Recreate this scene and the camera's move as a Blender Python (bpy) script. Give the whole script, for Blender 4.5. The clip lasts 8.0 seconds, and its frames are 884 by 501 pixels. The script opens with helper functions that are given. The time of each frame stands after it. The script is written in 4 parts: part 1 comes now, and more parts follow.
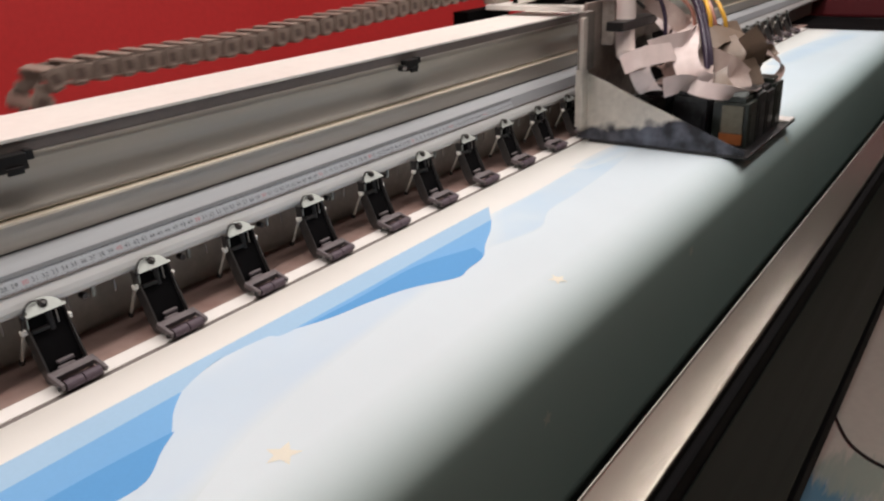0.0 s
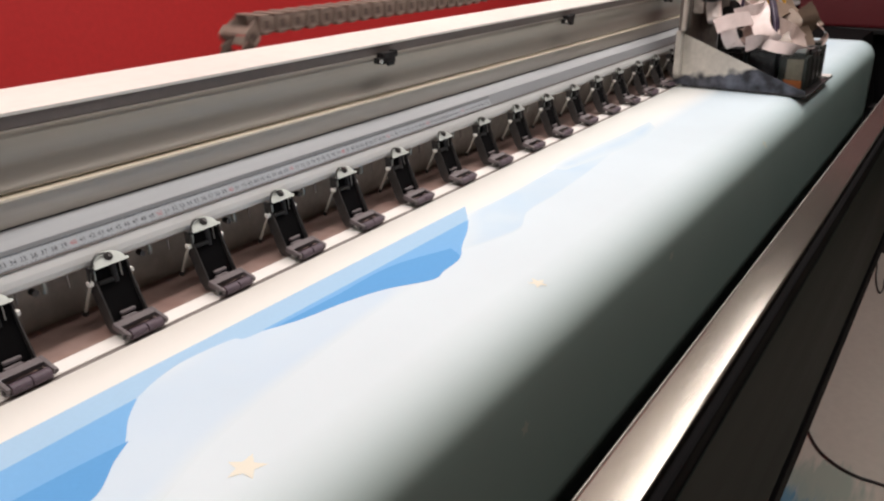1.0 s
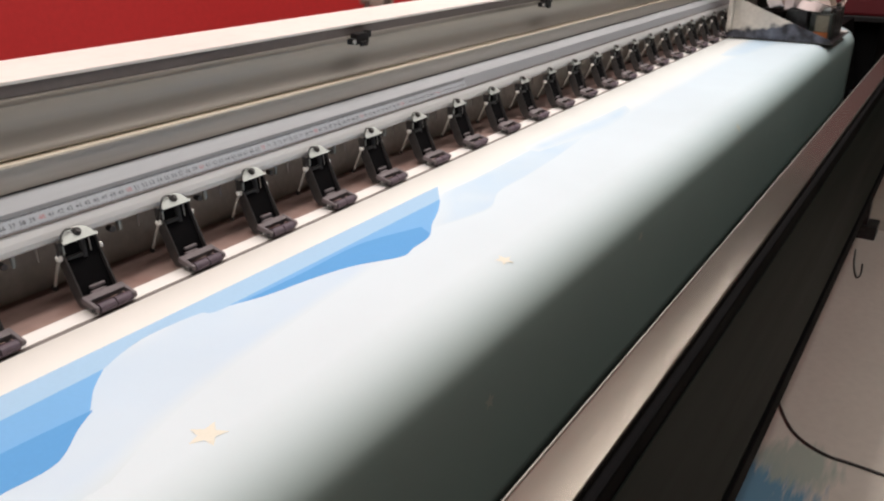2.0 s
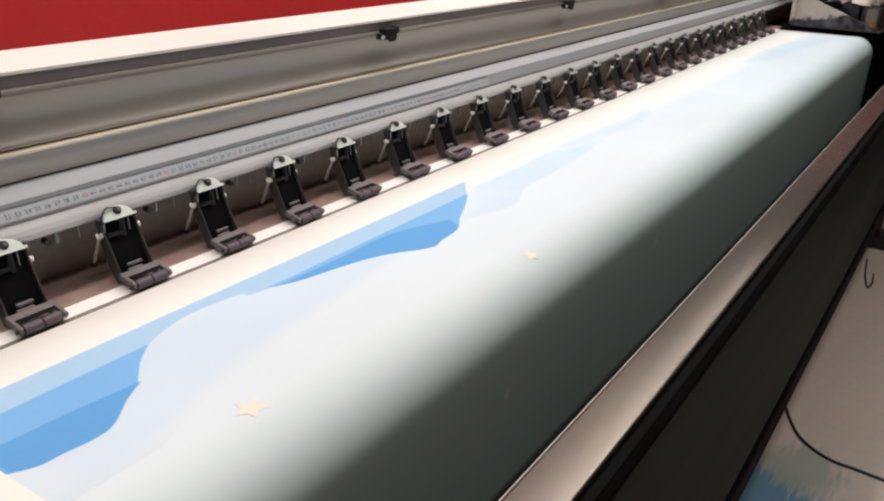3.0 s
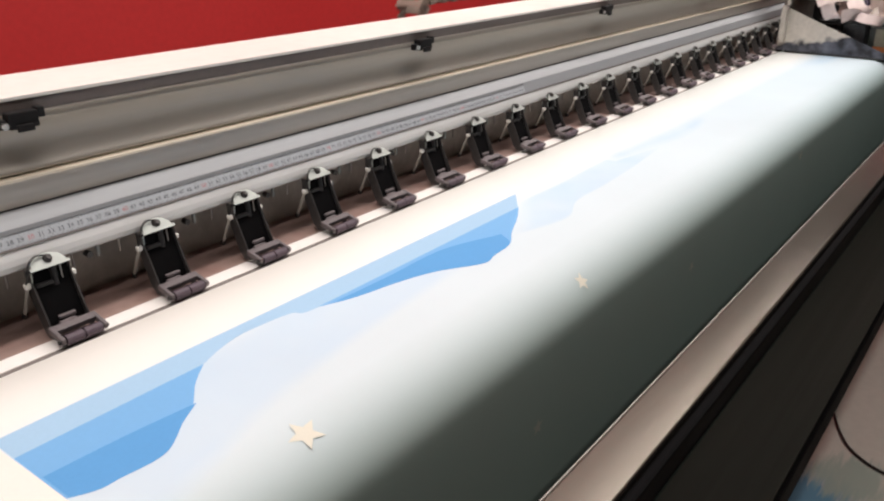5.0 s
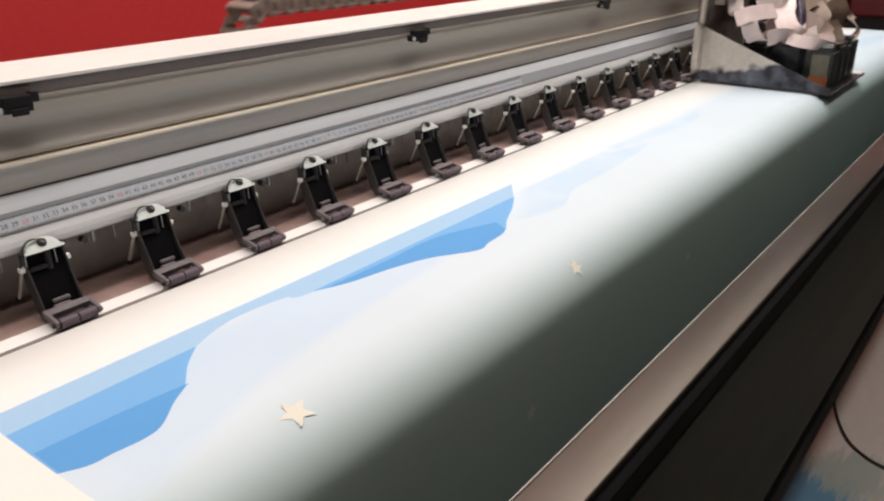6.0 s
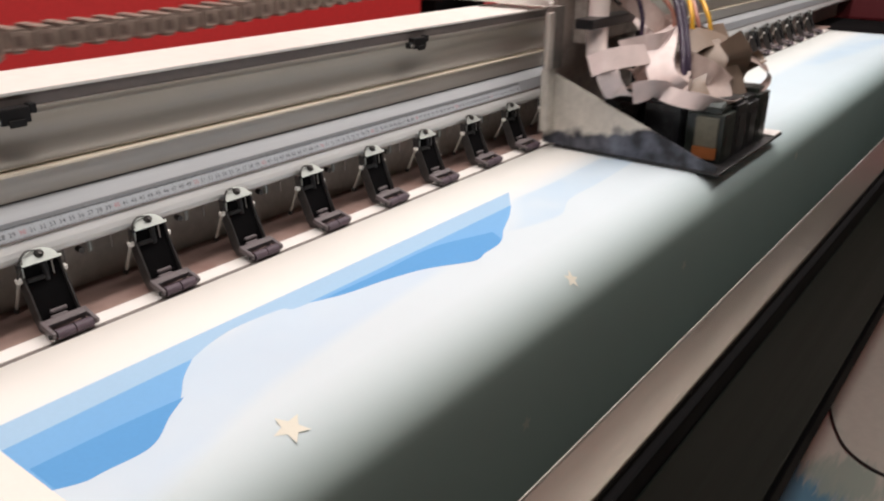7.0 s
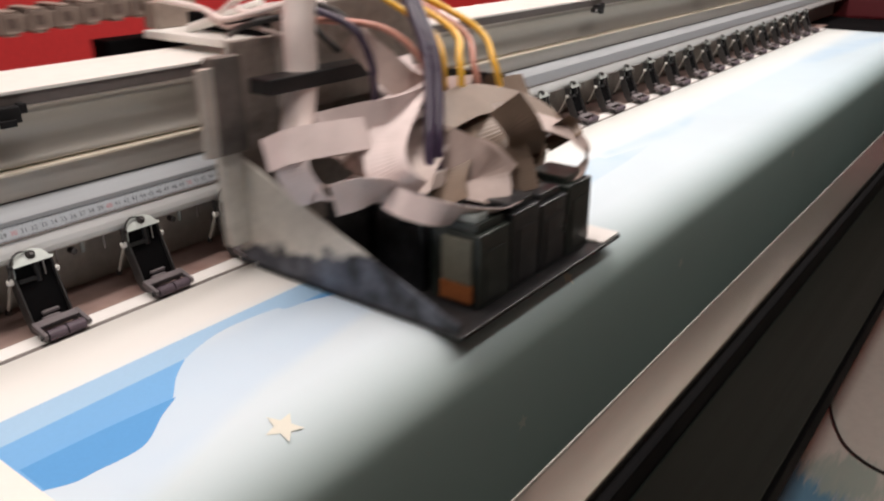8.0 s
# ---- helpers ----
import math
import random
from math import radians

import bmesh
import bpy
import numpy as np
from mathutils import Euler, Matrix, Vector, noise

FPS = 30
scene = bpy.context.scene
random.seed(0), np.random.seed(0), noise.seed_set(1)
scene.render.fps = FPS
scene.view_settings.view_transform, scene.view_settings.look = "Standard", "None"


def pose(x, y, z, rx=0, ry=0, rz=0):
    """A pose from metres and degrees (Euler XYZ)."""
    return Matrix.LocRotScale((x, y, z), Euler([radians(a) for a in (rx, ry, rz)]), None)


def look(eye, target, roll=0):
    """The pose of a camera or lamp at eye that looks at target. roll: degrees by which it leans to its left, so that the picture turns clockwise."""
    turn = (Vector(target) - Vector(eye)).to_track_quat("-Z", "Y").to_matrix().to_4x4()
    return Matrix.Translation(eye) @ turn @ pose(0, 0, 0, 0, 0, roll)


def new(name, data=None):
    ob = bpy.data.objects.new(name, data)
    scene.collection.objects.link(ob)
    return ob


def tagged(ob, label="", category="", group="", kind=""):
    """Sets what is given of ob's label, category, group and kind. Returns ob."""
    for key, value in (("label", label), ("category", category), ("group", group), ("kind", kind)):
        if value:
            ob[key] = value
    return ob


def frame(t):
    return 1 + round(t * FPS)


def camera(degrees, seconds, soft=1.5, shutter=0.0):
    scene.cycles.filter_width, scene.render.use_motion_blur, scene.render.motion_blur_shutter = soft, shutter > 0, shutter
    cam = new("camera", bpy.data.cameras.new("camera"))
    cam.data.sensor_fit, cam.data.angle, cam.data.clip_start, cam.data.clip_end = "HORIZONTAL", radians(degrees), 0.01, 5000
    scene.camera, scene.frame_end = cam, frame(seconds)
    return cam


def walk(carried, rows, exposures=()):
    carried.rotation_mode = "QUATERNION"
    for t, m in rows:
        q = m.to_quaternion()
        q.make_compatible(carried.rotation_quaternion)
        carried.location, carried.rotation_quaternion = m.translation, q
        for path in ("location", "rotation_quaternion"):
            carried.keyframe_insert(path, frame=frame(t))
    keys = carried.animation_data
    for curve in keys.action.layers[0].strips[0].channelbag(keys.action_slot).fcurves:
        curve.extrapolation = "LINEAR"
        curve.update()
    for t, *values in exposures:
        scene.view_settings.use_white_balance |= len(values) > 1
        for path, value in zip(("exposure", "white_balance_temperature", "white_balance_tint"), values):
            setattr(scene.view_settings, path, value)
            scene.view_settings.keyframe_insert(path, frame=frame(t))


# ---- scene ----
# The path of the hand-held camera: seconds, eye, target, roll.
PATH = [
    (0, (-0.014, -0.667, 1.284), (0.7349, -0.1184, 0.9124), -2.40),
    (0.5, (-0.005, -0.664, 1.278), (0.7550, -0.1321, 0.9050), -1.46),
    (1, (0.012, -0.639, 1.270), (0.7824, -0.1223, 0.8976), -0.51),
    (1.5, (0.020, -0.657, 1.264), (0.7961, -0.1553, 0.8812), -0.72),
    (3, (-0.024, -0.673, 1.266), (0.7423, -0.1610, 0.8776), 1.45),
    (3.5, (-0.030, -0.672, 1.267), (0.7384, -0.1614, 0.8816), 1.42),
    (4, (-0.030, -0.680, 1.281), (0.7274, -0.1528, 0.8952), 0.69),
    (4.5, (-0.016, -0.679, 1.281), (0.7236, -0.1297, 0.8939), 0.41),
    (6, (-0.017, -0.699, 1.258), (0.7163, -0.1363, 0.8771), -0.24),
    (6.5, (-0.013, -0.697, 1.269), (0.7207, -0.1379, 0.8834), 0.12),
    (7, (-0.012, -0.699, 1.275), (0.7204, -0.1386, 0.8894), 0.17),
    (7.5, (-0.013, -0.689, 1.263), (0.7292, -0.1343, 0.8860), 0.02),
    (8, (-0.007, -0.703, 1.268), (0.7268, -0.1414, 0.8865), -0.33),
]
cam = camera(58.0, 8.0, 2.2, 0.5)
walk(cam, [(t, look(eye, target, roll)) for t, eye, target, roll in PATH], exposures=[(0.0, -0.20), (0.5, -0.12), (1.0, -0.06), (3.0, -0.03), (4.5, 0.02), (6.5, -0.04), (8.0, 0.03)])

# ---- light: one long row of ceiling tubes over the printer, in a closed workshop ----
world = bpy.data.worlds.new("world")
scene.world = world
world.use_nodes = True
world.node_tree.nodes["Background"].inputs[0].default_value = (0.9, 0.95, 1.0, 1)
world.node_tree.nodes["Background"].inputs[1].default_value = 0.02


def area_light(name, at, aim, size_x, size_y, power, colour):
    data = bpy.data.lights.new(name, "AREA")
    data.shape, data.size, data.size_y = "RECTANGLE", size_x, size_y
    data.energy, data.color = power, colour
    ob = new(name, data)
    ob.matrix_world = look(at, aim)
    return ob


area_light("tube_row_light", (1.75, 0.0, 2.45), (1.75, -0.0001, 0.9), 5.1, 0.20, 51, (1.0, 0.915, 0.875))
# unseen fill lamp added to brighten the ceiling that the front bar mirrors
area_light("ceiling_fill_light", (1.75, 0.0, 2.49), (1.75, 0.0001, 2.9), 5.1, 0.20, 28, (1.0, 0.93, 0.88))
# unseen fill lamp added in front, lifts the floor, rollers and carriage
area_light("front_fill_light", (1.5, -0.95, 2.8), (1.5, -0.94, 0.5), 4.0, 0.2, 23, (1.0, 0.935, 0.90))
scene.view_settings.exposure = 0.0

# ---- materials ----


def material(name, colour, rough=0.5, metal=0.0, vary=0.12, grain=40.0, coarse=4.0, bump=0.05, stretch=(1, 1, 1), dirt=0.0, dirt_colour=(0.05, 0.045, 0.04), coat=0.0, spec=0.5):
    """A surface with fine grain and coarse stains in its colour, roughness and relief."""
    m = bpy.data.materials.new(name)
    m.use_nodes = True
    n, l = m.node_tree.nodes, m.node_tree.links
    b = n["Principled BSDF"]
    co = n.new("ShaderNodeTexCoord")
    mp = n.new("ShaderNodeMapping")
    mp.inputs["Scale"].default_value = stretch
    l.new(co.outputs["Object"], mp.inputs[0])
    fine, wide = n.new("ShaderNodeTexNoise"), n.new("ShaderNodeTexNoise")
    fine.inputs["Scale"].default_value, wide.inputs["Scale"].default_value = grain, coarse
    fine.inputs["Detail"].default_value, wide.inputs["Detail"].default_value = 4, 5
    l.new(mp.outputs[0], fine.inputs["Vector"])
    l.new(mp.outputs[0], wide.inputs["Vector"])
    add = n.new("ShaderNodeMath")
    add.operation = "ADD"
    l.new(fine.outputs["Fac"], add.inputs[0])
    l.new(wide.outputs["Fac"], add.inputs[1])
    ramp = n.new("ShaderNodeMapRange")
    ramp.inputs["From Min"].default_value, ramp.inputs["From Max"].default_value = 0.6, 1.4
    ramp.inputs["To Min"].default_value, ramp.inputs["To Max"].default_value = 1 - vary, 1 + vary
    l.new(add.outputs[0], ramp.inputs["Value"])
    mul = n.new("ShaderNodeVectorMath")
    mul.operation = "SCALE"
    mul.inputs[0].default_value = colour
    l.new(ramp.outputs[0], mul.inputs["Scale"])
    out = mul.outputs[0]
    if dirt:
        spot = n.new("ShaderNodeTexNoise")
        spot.inputs["Scale"].default_value, spot.inputs["Detail"].default_value = grain * 0.4, 8
        l.new(mp.outputs[0], spot.inputs["Vector"])
        cut = n.new("ShaderNodeMapRange")
        cut.inputs["From Min"].default_value, cut.inputs["From Max"].default_value = 0.52, 0.72
        cut.inputs["To Max"].default_value = dirt
        l.new(spot.outputs["Fac"], cut.inputs["Value"])
        mix = n.new("ShaderNodeMix")
        mix.data_type = "RGBA"
        l.new(cut.outputs[0], mix.inputs["Factor"])
        l.new(out, mix.inputs["A"])
        mix.inputs["B"].default_value = (*dirt_colour, 1)
        out = mix.outputs["Result"]
    l.new(out, b.inputs["Base Color"])
    rr = n.new("ShaderNodeMapRange")
    rr.inputs["From Min"].default_value, rr.inputs["From Max"].default_value = 0.3, 0.7
    rr.inputs["To Min"].default_value, rr.inputs["To Max"].default_value = max(0.03, rough - 0.08), min(1, rough + 0.08)
    l.new(wide.outputs["Fac"], rr.inputs["Value"])
    l.new(rr.outputs[0], b.inputs["Roughness"])
    b.inputs["Metallic"].default_value = metal
    b.inputs["Coat Weight"].default_value = coat
    b.inputs["Specular IOR Level"].default_value = spec
    if bump:
        bp = n.new("ShaderNodeBump")
        bp.inputs["Strength"].default_value, bp.inputs["Distance"].default_value = bump, 0.002
        l.new(fine.outputs["Fac"], bp.inputs["Height"])
        l.new(bp.outputs[0], b.inputs["Normal"])
    return m


RED = material("red_wall_paint", (0.52, 0.024, 0.025), 0.6, grain=60, coarse=0.8, vary=0.1)
DARK_RED = material("maroon_paint", (0.10, 0.012, 0.016), 0.45, grain=60, coarse=2)
GREY_WALL = material("grey_wall_paint", (0.20, 0.21, 0.20), 0.8, grain=50, coarse=1)
CEILING = material("ceiling_paint", (0.62, 0.60, 0.57), 0.9, grain=50, coarse=1)
FLOOR = material("floor_vinyl", (0.42, 0.37, 0.31), 0.75, grain=30, coarse=3, vary=0.1, dirt=0.35, dirt_colour=(0.2, 0.17, 0.14))
ALU = material("brushed_aluminium", (0.58, 0.535, 0.48), 0.45, 0.40, grain=120, coarse=5, vary=0.1, stretch=(0.04, 1, 1), bump=0.04)
ALU_DULL = material("dull_aluminium", (0.36, 0.34, 0.32), 0.5, 0.6, grain=120, coarse=5, vary=0.1, stretch=(0.04, 1, 1), bump=0.04)
ALU_PALE = material("pale_anodised_aluminium", (0.345, 0.365, 0.385), 0.5, 0.35, grain=120, coarse=6, vary=0.07, stretch=(0.05, 1, 1), bump=0.03)
WHITE = material("white_enamel", (0.82, 0.80, 0.755), 0.4, grain=60, coarse=3, vary=0.04, dirt=0.08, dirt_colour=(0.4, 0.36, 0.3))
# pale satin lip, lightened to include the light bounced up from the film
LIP_BOUNCE = material("bounce_lit_lip", (0.66, 0.67, 0.665), 0.42, 0.15, grain=120, coarse=6, vary=0.08, stretch=(0.05, 1, 1), bump=0.03)
GROOVE = material("grey_ruler_band", (0.20, 0.21, 0.22), 0.5, grain=90, coarse=6, vary=0.1, stretch=(0.1, 1, 1))
LIP = material("matt_black_lip", (0.005, 0.0048, 0.0052), 0.8, grain=90, coarse=6, vary=0.2, spec=0.04)
DARK_TRIM = material("dark_trim", (0.18, 0.155, 0.145), 0.5, grain=90, coarse=6, vary=0.15)
CAVITY = material("dusty_dark_metal", (0.42, 0.40, 0.36), 0.6, 0.1, grain=90, coarse=6, vary=0.2)
CHANNEL = material("smooth_channel_metal", (0.42, 0.395, 0.35), 0.52, 0.40, grain=120, coarse=5, vary=0.06, stretch=(0.03, 1, 1), bump=0.02)
GOLD = material("brass_guide_rail", (0.86, 0.77, 0.63), 0.35, 0.3, grain=90, coarse=6, stretch=(0.05, 1, 1))
BLACK = material("black_plastic", (0.012, 0.0115, 0.012), 0.45, grain=140, coarse=12, vary=0.25, spec=0.3)
BLACK_STEEL = material("blackened_steel", (0.035, 0.034, 0.036), 0.38, 0.5, grain=160, coarse=20, vary=0.3, dirt=0.5, dirt_colour=(0.10, 0.095, 0.09))
FOOT = material("worn_grey_plastic", (0.14, 0.12, 0.125), 0.5, grain=160, coarse=25, vary=0.25)
ROLLER = material("purple_black_rubber", (0.085, 0.060, 0.078), 0.55, grain=160, coarse=25, vary=0.2)
CHEEK = material("scuffed_black_steel", (0.062, 0.058, 0.057), 0.4, 0.4, grain=160, coarse=20, vary=0.25)
ZINC = material("zinc_plate", (0.36, 0.385, 0.365), 0.5, 0.6, grain=120, coarse=25, vary=0.1)
STEEL = material("bright_steel", (0.62, 0.62, 0.60), 0.28, 0.9, grain=150, coarse=20, vary=0.12)
BROWN = material("brown_platen", (0.30, 0.205, 0.180), 0.5, grain=60, coarse=7, vary=0.16, dirt=0.45, dirt_colour=(0.22, 0.11, 0.095))
STRIP = material("white_platen_strip", (0.84, 0.81, 0.78), 0.4, grain=80, coarse=10, vary=0.03)
BAR = material("satin_bar_metal", (0.41, 0.38, 0.335), 0.13, 0.92, grain=90, coarse=2.5, vary=0.08, stretch=(0.1, 1, 1), bump=0.0)
PANEL = material("dark_panel_paint", (0.0100, 0.0150, 0.0125), 0.55, grain=60, coarse=5, vary=0.25, stretch=(0.08, 1, 1), dirt=0.25, dirt_colour=(0.013, 0.015, 0.014), spec=0.05)
CHAIN = material("dusty_chain_plastic", (0.18, 0.135, 0.112), 0.6, grain=120, coarse=14, vary=0.2, dirt=0.4, dirt_colour=(0.30, 0.25, 0.21))
CHAIN_DARK = material("dark_chain_recess", (0.085, 0.058, 0.048), 0.7, grain=120, coarse=14, vary=0.2)
CHAIN_BAR = material("pale_chain_crossbar", (0.28, 0.22, 0.185), 0.55, grain=120, coarse=14, vary=0.2)
RULER = material("ruler_face", (0.43, 0.46, 0.49), 0.4, grain=90, coarse=8, vary=0.05)
INK_BLACK = material("ruler_black_print", (0.05, 0.05, 0.053), 0.5, grain=60, coarse=5)
INK_RED = material("ruler_red_print", (0.50, 0.15, 0.15), 0.5, grain=60, coarse=5)
RIBBON = material("ribbon_cable_plastic", (0.70, 0.59, 0.57), 0.38, grain=60, coarse=12, vary=0.1, dirt=0.25, dirt_colour=(0.35, 0.27, 0.24))
RIBBON_TAN = material("tan_ribbon_cable", (0.20, 0.145, 0.108), 0.38, grain=60, coarse=12, vary=0.15)
WRAP = material("white_cable_wrap", (0.84, 0.74, 0.70), 0.5, grain=60, coarse=12, vary=0.08)
RIBBON_MID = material("aged_ribbon_cable", (0.44, 0.345, 0.31), 0.4, grain=60, coarse=12, vary=0.18, dirt=0.3, dirt_colour=(0.25, 0.18, 0.15))
WEB_STEEL = material("dark_web_steel", (0.17, 0.15, 0.135), 0.5, 0.3, grain=90, coarse=9, vary=0.3)
BACK_STEEL = material("stained_back_steel", (0.36, 0.31, 0.275), 0.5, 0.3, grain=90, coarse=9, vary=0.3, dirt=0.5, dirt_colour=(0.05, 0.045, 0.045))
HEAD = material("print_head_casing", (0.014, 0.015, 0.017), 0.33, grain=120, coarse=18, vary=0.35, dirt=0.45, dirt_colour=(0.09, 0.095, 0.10))
HEAD_GREEN = material("green_black_casing", (0.016, 0.021, 0.018), 0.36, grain=120, coarse=18, vary=0.3, dirt=0.4, dirt_colour=(0.07, 0.08, 0.065))
HEAD_PALE = material("pale_board_edge", (0.30, 0.33, 0.32), 0.4, grain=110, coarse=30, vary=0.2)
LABEL = material("faded_paper_label", (0.15, 0.145, 0.11), 0.6, grain=110, coarse=30, vary=0.25, dirt=0.5, dirt_colour=(0.10, 0.10, 0.08))
ORANGE = material("orange_sticker", (0.30, 0.10, 0.03), 0.5, grain=110, coarse=30, vary=0.25, dirt=0.4)
YELLOW = material("yellow_ink_tube", (0.85, 0.48, 0.06), 0.3, grain=60, coarse=12, coat=0.3)
SALMON = material("salmon_ink_tube", (0.55, 0.26, 0.20), 0.3, grain=60, coarse=12, coat=0.3)
PURPLE = material("purple_ink_tube", (0.045, 0.030, 0.060), 0.3, grain=60, coarse=12, coat=0.3)
CABLE = material("black_cable", (0.02, 0.019, 0.018), 0.45, grain=80, coarse=12)
BLUE_PALE = material("pale_blue_ink", (0.37, 0.555, 0.75), 0.75, grain=300, coarse=5, vary=0.03, bump=0.01, spec=0.2)
BLUE_MID = material("mid_blue_ink", (0.19, 0.42, 0.73), 0.75, grain=300, coarse=5, vary=0.03, bump=0.01, spec=0.2)
BLUE_DEEP = material("deep_blue_ink", (0.115, 0.335, 0.66), 0.75, grain=300, coarse=5, vary=0.03, bump=0.01, spec=0.2)
CREAM = material("cream_star_ink", (0.73, 0.705, 0.61), 0.75, grain=300, coarse=5, vary=0.03, bump=0.01, spec=0.2)
# darker copy of the star ink, with the film front's shade in its colour
STAR_SHADED = material("shaded_star_ink", (0.46, 0.50, 0.43), 0.6, grain=300, coarse=5, vary=0.05, bump=0.01, spec=0.2)
UNPRINTED = material("unprinted_cream_film", (0.83, 0.79, 0.74), 0.75, grain=300, coarse=5, vary=0.02, bump=0.01, spec=0.2)


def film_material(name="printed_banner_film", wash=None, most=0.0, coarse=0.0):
    """White banner film: cream beside the feed, cool grey-white further on, then greener and darker over the fold,
    where shade is put into the colour; wash: a thin ink, as strong as the mesh's 'fade' values say.
    """
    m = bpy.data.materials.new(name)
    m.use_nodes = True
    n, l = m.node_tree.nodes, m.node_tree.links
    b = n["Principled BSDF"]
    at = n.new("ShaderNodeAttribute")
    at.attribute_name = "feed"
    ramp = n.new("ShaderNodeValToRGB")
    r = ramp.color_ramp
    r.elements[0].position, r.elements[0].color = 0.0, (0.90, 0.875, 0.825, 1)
    # stops past the fold are darkened to paint in the shade of the front
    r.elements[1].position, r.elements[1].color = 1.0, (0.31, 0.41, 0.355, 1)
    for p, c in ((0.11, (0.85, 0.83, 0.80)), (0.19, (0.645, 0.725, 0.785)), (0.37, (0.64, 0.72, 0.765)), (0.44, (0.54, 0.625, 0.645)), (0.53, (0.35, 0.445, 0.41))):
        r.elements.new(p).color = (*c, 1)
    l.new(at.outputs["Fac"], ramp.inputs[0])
    co, noi = n.new("ShaderNodeTexCoord"), n.new("ShaderNodeTexNoise")
    noi.inputs["Scale"].default_value, noi.inputs["Detail"].default_value = 3, 5
    l.new(co.outputs["Object"], noi.inputs["Vector"])
    rg = n.new("ShaderNodeMapRange")
    rg.inputs["From Min"].default_value, rg.inputs["From Max"].default_value = 0.3, 0.7
    rg.inputs["To Min"].default_value, rg.inputs["To Max"].default_value = 0.95, 1.03
    l.new(noi.outputs["Fac"], rg.inputs["Value"])
    sc = n.new("ShaderNodeVectorMath")
    sc.operation = "SCALE"
    out = ramp.outputs[0]
    if wash:
        fade, cloud, part_of, amount, mix = n.new("ShaderNodeAttribute"), n.new("ShaderNodeTexNoise"), n.new("ShaderNodeMapRange"), n.new("ShaderNodeMath"), n.new("ShaderNodeMix")
        fade.attribute_name = "fade"
        cloud.inputs["Scale"].default_value = 11
        l.new(co.outputs["Object"], cloud.inputs["Vector"])
        part_of.inputs["From Min"].default_value, part_of.inputs["From Max"].default_value = 0.35, 0.65
        part_of.inputs["To Min"].default_value, part_of.inputs["To Max"].default_value = most * (1 - coarse), most
        l.new(cloud.outputs["Fac"], part_of.inputs["Value"])
        amount.operation = "MULTIPLY"
        l.new(fade.outputs["Fac"], amount.inputs[0])
        l.new(part_of.outputs[0], amount.inputs[1])
        mix.data_type = "RGBA"
        l.new(amount.outputs[0], mix.inputs["Factor"])
        l.new(out, mix.inputs["A"])
        mix.inputs["B"].default_value = (*wash, 1)
        out = mix.outputs["Result"]
    # the film's colour turns bluer along its length
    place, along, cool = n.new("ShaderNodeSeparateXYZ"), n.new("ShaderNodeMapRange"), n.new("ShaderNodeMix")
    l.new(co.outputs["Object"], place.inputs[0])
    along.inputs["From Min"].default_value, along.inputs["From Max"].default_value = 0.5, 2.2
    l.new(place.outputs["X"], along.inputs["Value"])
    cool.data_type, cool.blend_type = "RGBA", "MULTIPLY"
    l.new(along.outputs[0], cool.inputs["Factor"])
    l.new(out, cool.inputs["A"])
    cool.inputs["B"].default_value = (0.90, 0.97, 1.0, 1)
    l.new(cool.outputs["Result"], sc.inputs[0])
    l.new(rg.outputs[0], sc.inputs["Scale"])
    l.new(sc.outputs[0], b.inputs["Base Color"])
    b.inputs["Roughness"].default_value = 0.75
    b.inputs["Specular IOR Level"].default_value = 0.25
    weave = n.new("ShaderNodeTexNoise")
    weave.inputs["Scale"].default_value = 350
    l.new(co.outputs["Object"], weave.inputs["Vector"])
    bp = n.new("ShaderNodeBump")
    bp.inputs["Strength"].default_value, bp.inputs["Distance"].default_value = 0.06, 0.0006
    l.new(weave.outputs["Fac"], bp.inputs["Height"])
    l.new(bp.outputs[0], b.inputs["Normal"])
    return m


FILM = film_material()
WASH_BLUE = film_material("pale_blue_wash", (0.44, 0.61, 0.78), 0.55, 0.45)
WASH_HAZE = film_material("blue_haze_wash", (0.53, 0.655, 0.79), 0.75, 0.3)


